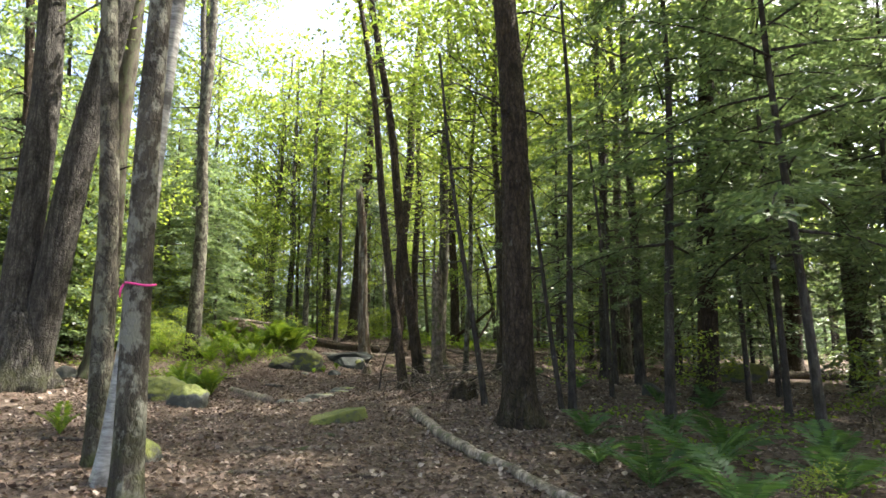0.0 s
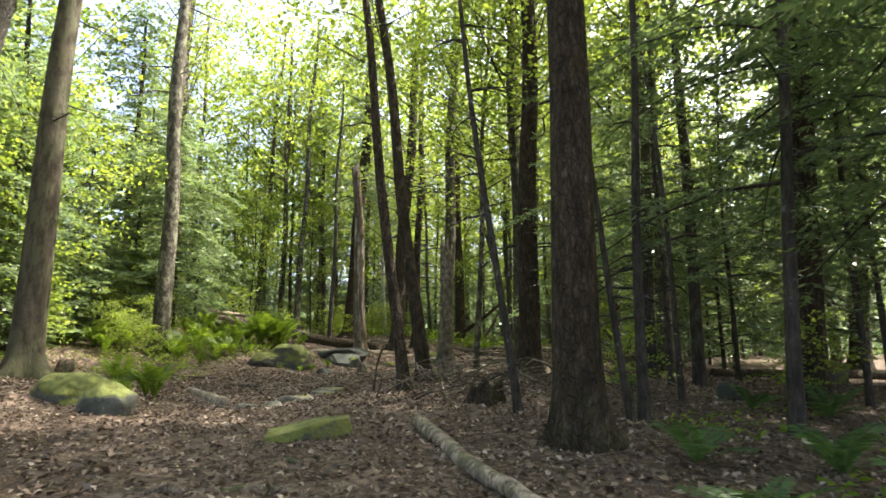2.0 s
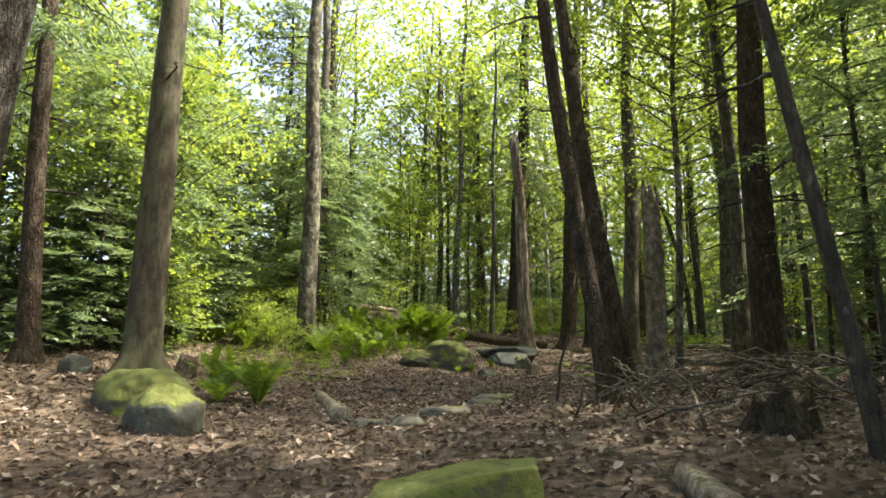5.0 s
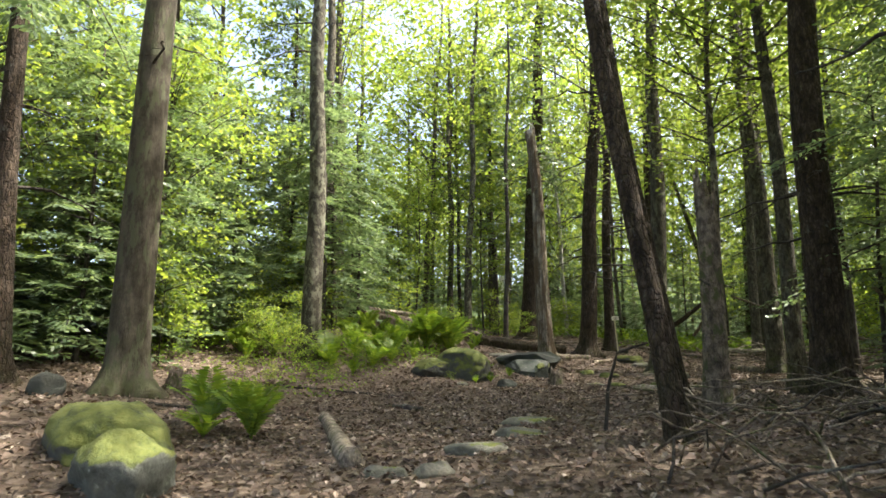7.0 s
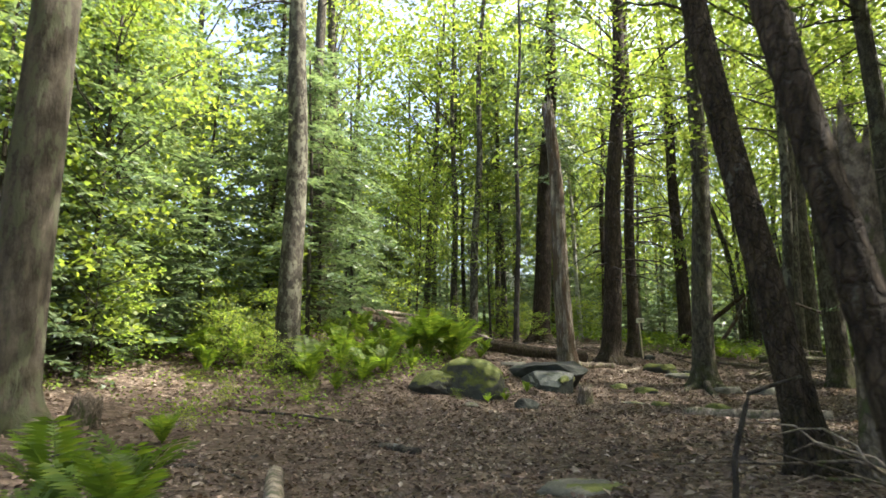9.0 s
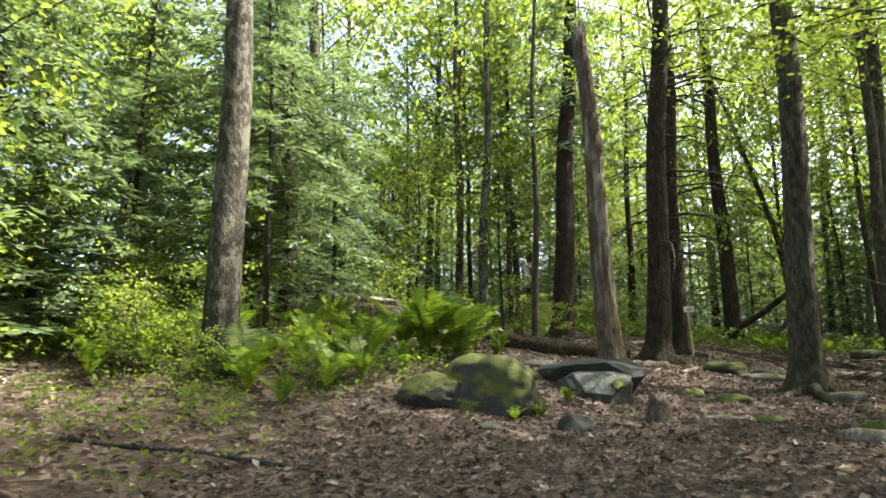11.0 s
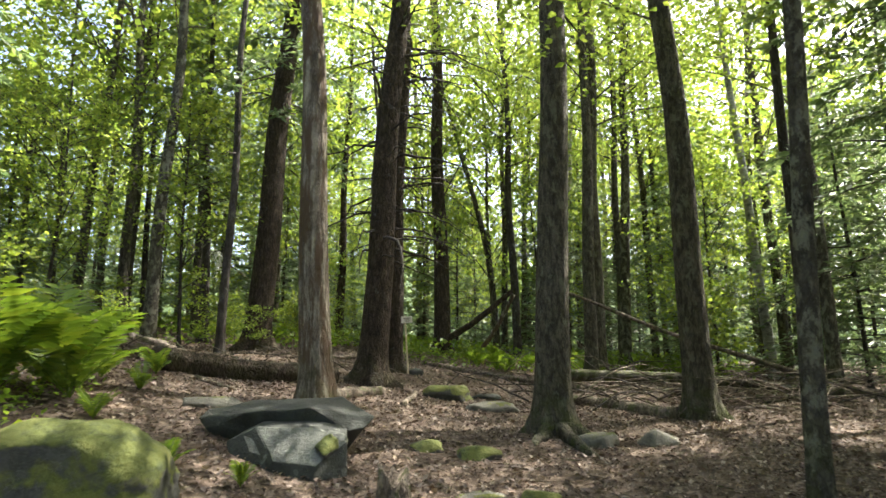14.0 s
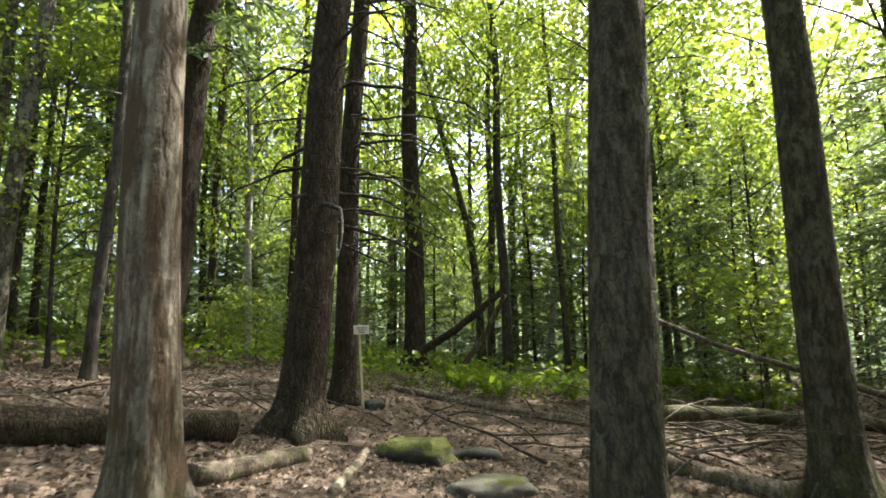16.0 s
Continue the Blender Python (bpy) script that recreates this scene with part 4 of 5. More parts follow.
# ---- rocks ----
def rock_mesh(sx, sy, sz, seed, mat, cuts=7, rough=0.16, detail=3, flat_top=0.0, angular=0.0):
    """A weathered stone: a ball cut by planes, then roughened."""
    bm = bmesh.new()
    bmesh.ops.create_icosphere(bm, subdivisions=detail, radius=1.0)
    rng = random.Random(seed)
    planes = []
    for _ in range(cuts):
        d = Vector((rng.gauss(0, 1), rng.gauss(0, 1), rng.gauss(0, 0.6))).normalized()
        planes.append((d, rng.uniform(0.62, 0.9) - angular))
    if flat_top:
        planes.append((Vector((rng.gauss(0, 0.12), rng.gauss(0, 0.12), 1)).normalized(), 1 - flat_top))
    off = Vector((seed * 3.1, seed * 1.7, 0))
    for v in bm.verts:
        p = v.co.copy()
        for d, lim in planes:
            over = p.dot(d) - lim
            if over > 0:
                p -= d * over * 0.93
        p *= 1 + rough * noise.noise(p * 1.6 + off) + rough * 0.45 * noise.noise(p * 4.3 + off) + rough * 0.2 * noise.noise(p * 11 + off)
        v.co = Vector((p.x * sx / 2, p.y * sy / 2, p.z * sz / 2))
    me = bpy.data.meshes.new("rock")
    bm.to_mesh(me)
    bm.free()
    me.polygons.foreach_set("use_smooth", [not angular] * len(me.polygons))
    me.materials.append(mat)
    return me


def rock(x, y, sx, sy, sz, turn, mat, label, seed, rise=0.55, tilt=(0, 0), **kw):
    """rise: the share of its height above the ground."""
    ob = new("rock", rock_mesh(sx, sy, sz, seed, mat, **kw))
    ob.matrix_basis = pose(x, y, gz(x, y) + sz * (rise - 0.5), tilt[0], tilt[1], turn)
    tagged(ob, label, "rock", "rocks of the trail")
    return ob


rock(-5.52, 24.35, 1.62, 1.25, 1.16, -8, M_MOSSY, "large rounded boulder covered with yellow-green moss", 3, 0.64, detail=5, cuts=6, rough=0.1)
rock(-6.22, 24.1, 1.15, 1.0, 0.74, 14, M_MOSSY_DARK, "dark mossy boulder against a larger one", 4, 0.6, detail=5, cuts=6, rough=0.1)


def hull_rock(x, y, z, turn, points, mat, label, seed, pale=None, soft=False):
    """A broken slab with flat faces and worn edges; pale: the way a fresh, lighter face looks."""
    bm = bmesh.new()
    for p in points:
        bm.verts.new(p)
    hull = bmesh.ops.convex_hull(bm, input=bm.verts[:])
    bmesh.ops.delete(bm, geom=list({g for g in hull["geom_interior"] + hull["geom_unused"] if isinstance(g, bmesh.types.BMVert)}), context="VERTS")
    bmesh.ops.dissolve_limit(bm, angle_limit=radians(12), verts=bm.verts[:], edges=bm.edges[:])
    bmesh.ops.bevel(bm, geom=bm.edges[:], offset=0.022, segments=2, affect="EDGES", profile=0.6)
    bmesh.ops.triangulate(bm, faces=bm.faces[:])
    bmesh.ops.subdivide_edges(bm, edges=[e for e in bm.edges if e.calc_length() > 0.12], cuts=3, use_grid_fill=True)
    bmesh.ops.triangulate(bm, faces=bm.faces[:])
    off = Vector((seed * 2.7, 0, 1.3))
    for v in bm.verts:
        v.co += Vector((noise.noise(v.co * 3 + off), noise.noise(v.co * 3.2 - off), noise.noise(v.co * 2.8 + off * 2))) * 0.03
        v.co += Vector((noise.noise(v.co * 11 + off), noise.noise(v.co * 12 - off), noise.noise(v.co * 13))) * 0.008
    bm.normal_update()
    me = bpy.data.meshes.new("rock")
    for f in bm.faces:
        if pale and f.normal.dot(Vector(pale)) > 0.9:
            f.material_index = 1
    bm.to_mesh(me)
    bm.free()
    me.polygons.foreach_set("use_smooth", [soft] * len(me.polygons))
    me.materials.append(mat)
    me.materials.append(M_FRESH)
    ob = new("rock", me)
    ob.matrix_basis = pose(x, y, z, 0, 0, turn)
    return tagged(ob, label, "rock", "rocks of the trail")


hull_rock(-4.2, 27.2, gz(-4.2, 27.2) + 0.22, -10, [(-1.05, 0.0, 0.1), (-1.0, 0.2, 0.2), (-0.9, -0.1, -0.02), (-0.5, 0.4, 0.3), (0.6, 0.4, 0.32), (1.08, 0.0, 0.12), (-0.4, -0.3, 0.2), (0.35, -0.38, 0.24),
          (0.8, -0.32, 0.0), (0.98, -0.2, 0.0), (-0.7, 0.1, -0.4), (0.6, 0.1, -0.4), (0.3, -0.25, -0.35)], M_SLATE, "long dark flat slab lying over another rock", 8)
hull_rock(-4.12, 26.55, gz(-4.12, 26.55) - 0.04, -8, [(-0.35, 0.4, 0.48), (0.35, 0.4, 0.5), (0.62, 0.2, 0.42), (-0.7, 0.1, 0.28), (-0.66, 0.2, -0.3), (-0.3, -0.36, -0.2), (0.32, -0.5, -0.2), (0.66, -0.28, -0.2),
          (-0.36, 0.02, 0.45), (0.34, -0.02, 0.43), (0.36, -0.44, 0.1), (-0.1, -0.33, 0.14), (0.64, -0.12, 0.3)], M_SLATE, "dark angular block with a pale broken face", 11, (-0.05, -0.6, 0.8))
rock(-3.66, 26.45, 0.3, 0.85, 0.22, -14, M_MOSSY, "bright moss cushion on the edge of a slab", 13, 1.75, (8, 34))
rock(-5.3, 28.6, 1.0, 0.6, 0.3, 5, M_ROCK, "low pale flat rock among dead leaves", 12, 0.55, flat_top=0.4)
rock(-5.95, 12.95, 2.1, 1.0, 0.85, -33, M_MOSSY, "long low rock under a coat of green moss", 5, 0.52, (0, 4), detail=5, cuts=5, rough=0.12)
rock(-4.85, 12.0, 1.0, 0.75, 0.95, -40, M_RIDGE, "steep grey rock end streaked with moss", 6, 0.45, (0, 16), detail=5, cuts=9, rough=0.14)
hull_rock(-1.75, 10.45, gz(-1.75, 10.45), 18, [(-0.5, -0.2, 0.02), (-0.45, 0.1, 0.08), (-0.1, -0.2, 0.12), (0.28, -0.2, 0.22), (0.42, -0.14, 0.22), (0.44, 0.15, 0.24), (0.2, 0.24, 0.22), (-0.2, 0.2, 0.16),
          (0.46, -0.2, -0.2), (0.48, 0.2, -0.2), (-0.5, 0.2, -0.2), (-0.52, -0.3, -0.2)], M_MOSSY, "mossy rock with a blunt end in the trail", 14, soft=True)
rock(-2.82, 14.5, 0.75, 0.5, 0.26, 20, M_ROCK, "flat pale stone in the trail", 15, 0.5, flat_top=0.4)
rock(-2.62, 15.7, 0.7, 0.45, 0.24, -15, M_ROCK, "flat pale stone in the trail", 16, 0.5, flat_top=0.4)
rock(-2.7, 17.05, 0.9, 0.55, 0.24, 8, M_ROCK, "flat pale stone in the trail", 17, 0.48, flat_top=0.4)
rock(-3.35, 13.2, 0.4, 0.3, 0.18, 8, M_ROCK, "small grey stone in the trail", 18, 0.5)
rock(-2.95, 13.3, 0.45, 0.3, 0.2, 60, M_ROCK, "small grey stone in the trail", 19, 0.5)
rock(-1.15, 32.7, 1.25, 0.8, 0.6, 4, M_MOSSY, "low mossy rock with a flat pale top", 20, 0.6, detail=4, flat_top=0.3)
rock(-0.3, 33.0, 0.75, 0.5, 0.3, -8, M_SLATE, "flat dark stone beside a mossy rock", 21, 0.6, flat_top=0.4)
rock(-0.62, 31.1, 1.15, 0.7, 0.4, 10, M_ROCK, "flat grey rock with thin moss in the trail", 22, 0.55, flat_top=0.35, detail=4)
rock(-2.45, 27.4, 0.5, 0.35, 0.22, 10, M_MOSSY, "small flat moss-covered stone", 23, 0.55)
rock(-1.85, 27.2, 0.7, 0.45, 0.26, -5, M_MOSSY, "small flat moss-covered stone", 24, 0.55)
rock(0.12, 28.0, 0.75, 0.6, 0.4, 30, M_ROCK, "grey stone among tree roots", 25, 0.5, flat_top=0.3)
rock(1.05, 28.0, 0.65, 0.5, 0.4, 0, M_ROCK, "rounded grey stone among dead leaves", 26, 0.55)
rock(-4.2, 23.6, 0.5, 0.35, 0.34, 30, M_SLATE, "small dark stone with a moss patch", 27, 0.6)
rock(-0.62, 24.35, 0.6, 0.4, 0.3, 0, M_MOSSY, "bright green moss cushion on a low stone", 28, 0.6)
rock(-9.3, 15.3, 0.6, 0.5, 0.5, 10, M_SLATE, "grey angular rock beside dead wood", 29, 0.6)
rock(-2.2, 25.7, 0.6, 0.4, 0.16, 5, M_ROCK, "pale flat stone in the trail", 30, 0.5, flat_top=0.4)
rock(-1.6, 25.6, 0.42, 0.3, 0.2, 5, M_MOSSY, "small mossy stone in the trail", 31, 0.55)
rock(4.6, 14.2, 0.7, 0.5, 0.45, 40, M_SLATE, "dark rock in the shade", 32, 0.6)
rock(9.0, 19.0, 2.0, 1.2, 0.9, 10, M_MOSSY, "mossy boulder in the shade", 33, 0.6, detail=4)
rock(-5.2, 23.0, 0.35, 0.25, 0.14, 0, M_ROCK, "small grey stone among dead leaves", 34, 0.5)
rock(-1.4, 36.2, 0.5, 0.3, 0.3, 0, M_SLATE, "small dark stone on the bank", 35, 0.6)
rock(-2.3, 4.6, 0.4, 0.35, 0.25, 0, M_MOSSY, "small bright mossy stone beside a tree", 36, 0.6)
rock(-3.5, 7.3, 0.55, 0.5, 0.5, 0, M_MOSSY, "mossy stone against a tree foot", 37, 0.55)


# ---- logs and fallen wood ----
def log(points, r0, r1, mat, label, name="log", seed=0, sides=14, lift=0.4, group="fallen wood"):
    """A fallen stem that lies on the ground along (x, y) or (x, y, z) points."""
    pts = np.array([(p[0], p[1], p[2] if len(p) > 2 else gz(p[0], p[1]) + lift * (r0 + r1) / 2) for p in points], float)
    t = np.linspace(0, 1, len(pts))
    q = np.linspace(0, 1, max(9, 4 * len(pts)))
    line = np.stack([np.interp(q, t, pts[:, a]) for a in range(3)], -1)
    rng = np.random.default_rng(seed)
    line += rng.normal(0, 0.12 * min(r0, 0.1), line.shape)
    base = line[0].copy()
    me = tube_mesh("log", line - base, np.linspace(r0, r1, len(line)), mat, sides, rough=0.14, seed=seed)
    ob = new(name, me)
    ob.location = base
    return tagged(ob, label, "log" if name == "log" else "branch", group)


log([(-0.55, 10.9), (0.0, 8.9), (0.55, 7.4), (1.1, 5.9), (1.6, 4.6)], 0.085, 0.06, M_PALE_LOG, "long thin fallen log with pale peeling bark beside the trail", seed=1)
log([(-5.75, 16.9), (-4.7, 15.1), (-3.78, 13.5)], 0.08, 0.11, M_PALE_LOG, "short pale fallen log with a broken end", seed=2)
log([(-6.7, 30.9), (-5.2, 31.8), (-3.6, 32.8)], 0.24, 0.21, M_PINE, "thick fallen trunk with dark furrowed bark", seed=3, sides=20, lift=0.7)
log([(-3.7, 30.75), (-2.65, 32.15)], 0.13, 0.11, M_DEAD, "short rotting mossy log on dead leaves", seed=4)
log([(-2.4, 30.6), (-2.1, 31.7), (-1.85, 32.8)], 0.06, 0.05, M_PALE_LOG, "pale barkless stick on the bank", "fallen_branch", seed=5)
log([(-1.25, 23.75), (-0.3, 23.2), (0.9, 22.7)], 0.10, 0.12, M_PALE_LOG, "pale fallen log with moss beside the trail", seed=6)
log([(1.5, 33.2), (2.1, 32.4), (2.75, 30.4)], 0.14, 0.17, M_DEAD, "short thick rotten log with broken end", seed=7)
log([(-0.8, 38.5), (0.9, 37.0), (2.9, 35.2)], 0.07, 0.10, M_DEAD, "thin fallen log across the bank", seed=8)
log([(2.0, 34.0, 1.55), (4.8, 33.4, 1.45), (8.8, 33.0, 1.1)], 0.15, 0.11, M_MAPLE, "dark fallen trunk in a brush pile", seed=9)
log([(3.1, 36.6, 3.9), (5.6, 35.2, 2.6), (9.4, 32.6, 1.0)], 0.045, 0.08, M_DEAD, "long thin fallen stem leaning over the brush", "fallen_branch", seed=10)
log([(-10.9, 30.0, 2.75), (-9.2, 31.6, 2.6), (-7.1, 33.2, 2.15)], 0.3, 0.2, M_DEAD, "large fallen trunk with weathered grey top", seed=11, sides=18)
log([(-10.4, 29.6, 3.05), (-8.6, 31.2, 2.85), (-6.6, 32.9, 2.1)], 0.09, 0.06, M_PALE_LOG, "weathered pole beside a fallen trunk", "fallen_branch", seed=12)
log([(-4.4, 37.2), (-3.2, 38.0), (-1.8, 39.2)], 0.09, 0.07, M_DEAD, "grey fallen pole behind conifers", seed=13)
log([(0.4, 42.6, 2.5), (1.8, 42.2, 3.4), (3.1, 42.0, 4.5)], 0.14, 0.09, M_PINE, "dark broken trunk leaning against a tree", "fallen_branch", seed=14)
log([(1.9, 42.6, 2.1), (2.7, 42.4, 3.3), (3.2, 42.1, 4.4)], 0.09, 0.07, M_SNAG, "pale leaning dead stem", "fallen_branch", seed=15)
log([(-8.9, 20.3), (-7.3, 20.6), (-5.6, 20.2)], 0.03, 0.015, M_DARK, "thin dead branch on the ground", "fallen_branch", seed=16, sides=7)
log([(-8.3, 16.2), (-7.4, 16.3), (-6.6, 16.7), (-5.9, 16.6)], 0.035, 0.02, M_DARK, "thin crooked dead branch on the ground", "fallen_branch", seed=17, sides=7)
log([(-1.66, 15.7, 0.4), (-1.62, 15.75, 0.9), (-1.5, 15.8, 1.3), (-1.15, 15.9, 1.42)], 0.022, 0.012, M_DARK, "thin bare dead stem bent at the top", "fallen_branch", seed=18, sides=7)
log([(-4.1, 29.0), (-4.4, 28.6), (-4.9, 28.1)], 0.03, 0.02, M_DEAD, "short dead stick on leaves", "fallen_branch", seed=19, sides=7)
log([(-5.9, 30.6), (-5.2, 30.1)], 0.05, 0.04, M_SNAG, "short pale stick on leaves", "fallen_branch", seed=20, sides=8)
log([(-4.2, 24.2), (-3.4, 24.3)], 0.035, 0.025, M_DEAD, "short dead stick beside the trail", "fallen_branch", seed=21, sides=7)
log([(-5.4, 18.9), (-4.8, 18.7)], 0.06, 0.045, M_DARK, "short dark chunk of rotten wood", "fallen_branch", seed=22, sides=9)
log([(-5.2, 8.2), (-4.2, 8.6)], 0.03, 0.02, M_DARK, "thin dead branch on leaves", "fallen_branch", seed=23, sides=7)
log([(4.5, 25.5, 3.0), (5.6, 26.2, 2.0), (6.9, 27.0, 0.7)], 0.05, 0.07, M_DEAD, "thin fallen stem leaning in the shade", "fallen_branch", seed=24, sides=8)
log([(7.8, 27.5, 2.6), (6.4, 26.0, 1.5), (5.4, 25.0, 0.6)], 0.05, 0.07, M_DEAD, "thin fallen stem leaning in the shade", "fallen_branch", seed=25, sides=8)
log([(7.0, 20.5), (10.0, 21.5), (14.0, 22.0)], 0.14, 0.2, M_PINE, "dark fallen trunk in the shade", seed=26)

# roots that cross the trail
for k, (x0, y0, x1, y1, r) in enumerate(((-2.7, 8.0, -2.0, 8.2, 0.06), (-2.05, 8.25, -1.0, 7.9, 0.05), (-1.9, 9.4, -1.4, 9.0, 0.04), (-1.6, 6.6, -0.2, 6.9, 0.035), (-2.6, 6.9, -1.7, 7.0, 0.035), (-0.9, 7.2, 0.1, 7.8, 0.03), (-1.2, 5.6, 0.0, 5.3, 0.03))):
    xm, ym = (x0 + x1) / 2, (y0 + y1) / 2 + 0.1
    log([(x0, y0, gz(x0, y0) - 0.03), (xm, ym, gz(xm, ym) + 0.015), (x1, y1, gz(x1, y1) - 0.03)], r, r * 0.6, M_DEAD, "bare tree root worn by feet across the trail", "root", seed=40 + k, sides=9, group="roots")
for k, (x1, y1) in enumerate(((-0.25, 27.2), (-0.9, 27.9), (0.35, 28.1))):
    xm, ym = (-0.33 + x1) / 2, (28.6 + y1) / 2
    log([(-0.33, 28.5, gz(-0.33, 28.5) + 0.16), (xm, ym, gz(xm, ym) + 0.07), (x1, y1, gz(x1, y1) - 0.03)], 0.13, 0.05, M_GREY, "spreading surface root of a tree", "root", seed=50 + k, sides=10, group="roots")


def brush(x, y, spread, count, high, seed, label):
    """A heap of bare broken branches."""
    rng = np.random.default_rng(seed)
    t = thing("brush_pile", x, y, gz(x, y), label, "branches", "brush piles")
    for k in range(count):
        cx, cy = rng.normal(0, spread * 0.45), rng.normal(0, spread * 0.22)
        az, L = rng.normal(0.0, 0.55) + (math.pi if rng.random() < 0.5 else 0), rng.uniform(0.35, 1.0) * spread * 0.8
        z0, z1 = sorted(rng.uniform(0, high, 2))
        a = np.array([cx - math.cos(az) * L / 2, cy - math.sin(az) * L / 2, 0])
        b = np.array([cx + math.cos(az) * L / 2, cy + math.sin(az) * L / 2, 0])
        for p, zz in ((a, z0 * 0.3), (b, z1)):
            p[2] = gz(x + p[0], y + p[1]) - gz(x, y) + zz + 0.02
        s = np.linspace(0, 1, 6)[:, None]
        line = a + (b - a) * s + np.array([0, 0, 1]) * (np.sin(s * math.pi) * rng.uniform(0, 0.25)) + rng.normal(0, 0.03, (6, 3))
        r = rng.uniform(0.006, 0.012) * (1 + 0.25 * spread)
        part("branch", tube_mesh("brush_branch", line, np.linspace(r, r * 0.4, 6), (M_DEAD, M_DARK, M_DEAD, M_DEAD, M_PALE_LOG)[k % 5], 5, seed=k), t)


brush(5.6, 32.4, 5.0, 84, 0.9, 61, "tangled heap of grey bare fallen branches")
brush(3.6, 35.6, 3.0, 20, 1.2, 62, "tangled bare fallen branches behind a tree")
brush(0.7, 15.4, 2.6, 44, 0.55, 63, "bare dead branches fallen beside a tree")
brush(-0.4, 12.9, 1.8, 16, 0.4, 64, "small heap of dead twigs beside the trail")
brush(-1.2, 38.0, 2.0, 14, 0.5, 65, "dead sticks leaning at a conifer's foot")
brush(-3.9, 35.0, 2.6, 16, 0.35, 66, "dead sticks scattered on the bank")
brush(-8.2, 32.2, 3.0, 34, 0.7, 67, "weathered sticks heaped on a fallen trunk")
brush(9.0, 36.0, 4.0, 24, 0.8, 68, "tangled bare fallen branches in the woods")


# ---- sign, ribbon ----
def sign():
    x, y = -1.6, 36.15
    t = thing("trail_sign", x, y, gz(x, y), "small pale wooden sign on a thin leaning stake", "sign", turn=8)
    bm = bmesh.new()
    bmesh.ops.create_cube(bm, size=1, matrix=pose(-0.05, 0, 0.76, 0, -4) @ Matrix.Diagonal((0.045, 0.03, 1.62, 1)))
    bmesh.ops.bevel(bm, geom=bm.edges[:], offset=0.004, segments=1, affect="EDGES")
    me = bpy.data.meshes.new("stake")
    bm.to_mesh(me)
    bm.free()
    me.materials.append(M_STAKE)
    part("stake", me, t)
    bm = bmesh.new()
    bmesh.ops.create_cube(bm, size=1, matrix=pose(-0.06, -0.028, 1.46, 0, -2) @ Matrix.Diagonal((0.30, 0.02, 0.17, 1)))
    bmesh.ops.bevel(bm, geom=bm.edges[:], offset=0.004, segments=1, affect="EDGES")
    me = bpy.data.meshes.new("board")
    bm.to_mesh(me)
    bm.free()
    me.materials.append(M_SIGN)
    board = part("board", me, t)
    for z, w in ((1.495, 0.2), (1.455, 0.16), (1.415, 0.12)):
        bm = bmesh.new()
        bmesh.ops.create_cube(bm, size=1, matrix=pose(-0.06, -0.0405, z) @ Matrix.Diagonal((w, 0.003, 0.015, 1)))
        me = bpy.data.meshes.new("text_bar")
        bm.to_mesh(me)
        bm.free()
        me.materials.append(M_INK)
        part("text_bar", me, board)


sign()


def ribbon():
    x, y = -2.735, 5.50
    a = np.linspace(0, 2 * math.pi, 28)
    r = 0.125 + 0.006 * np.sin(3 * a)
    line = np.stack([r * np.cos(a), r * np.sin(a), 0.012 * np.sin(2 * a)], -1)
    band = tube_mesh("ribbon", line, np.full(28, 0.011), M_RIBBON, 6, caps=False)
    ob = tagged(new("ribbon", band), "bright pink marking ribbon tied round a slim trunk", "ribbon")
    ob.location = (x, y, 1.86)
    tail = tube_mesh("tail", np.array([(-0.1, -0.09, 0), (-0.115, -0.11, -0.06), (-0.11, -0.115, -0.12)]), [0.012, 0.012, 0.008], M_RIBBON, 4)
    part("tail", tail, ob)


ribbon()


# ---- ferns, seedlings ----
def frond_mesh(length, seed, mat):
    """An arching frond with paired leaflets that narrow to the tip."""
    rng = np.random.default_rng(seed)
    n = 20
    s = (np.arange(n) + 0.5) / n
    x, z = length * (0.4 * s + 0.22 * s**2), length * (0.98 * s - 0.34 * s**2)
    p = np.stack([x, np.zeros(n), z], -1)
    bases, ways, sides, lens = [], [], [], []
    for k in range(2, n):
        l = length * 0.27 * math.sin(math.pi * min(1, 0.12 + 0.88 * (1 - s[k]) ** 0.75)) * rng.uniform(0.85, 1.1) + 0.012
        t = unit(p[min(k + 1, n - 1)] - p[k - 1])
        for sg in (-1, 1):
            bases.append(p[k])
            w = unit(np.array([0, sg, 0]) + 0.42 * t + np.array([0, 0, rng.normal(-0.12, 0.06)]))
            ways.append(w)
            sides.append(unit(np.cross(w, np.cross(t, [0, 1.0, 0]) * -1 + rng.normal(0, 0.12, 3))))
            lens.append(l)
    lens = np.array(lens)
    v, f = blades(np.array(bases), np.array(ways), np.array(sides), lens, np.full(len(lens), length / n * 1.15), 0.004)
    rv, rq = tube(p, np.linspace(0.006, 0.002, n) * length / 0.7, 3, caps=False)
    v, f = joined([(v, f), (rv, tris_of(rq))])
    return raw_mesh("frond", v, f, mat)


FRONDS = [frond_mesh(0.75, 400 + k, M_FERN) for k in range(4)]
PAINTED_SHADE_FRONDS = [frond_mesh(0.75, 410 + k, M_FERN_PAINTED_SHADE) for k in range(4)]


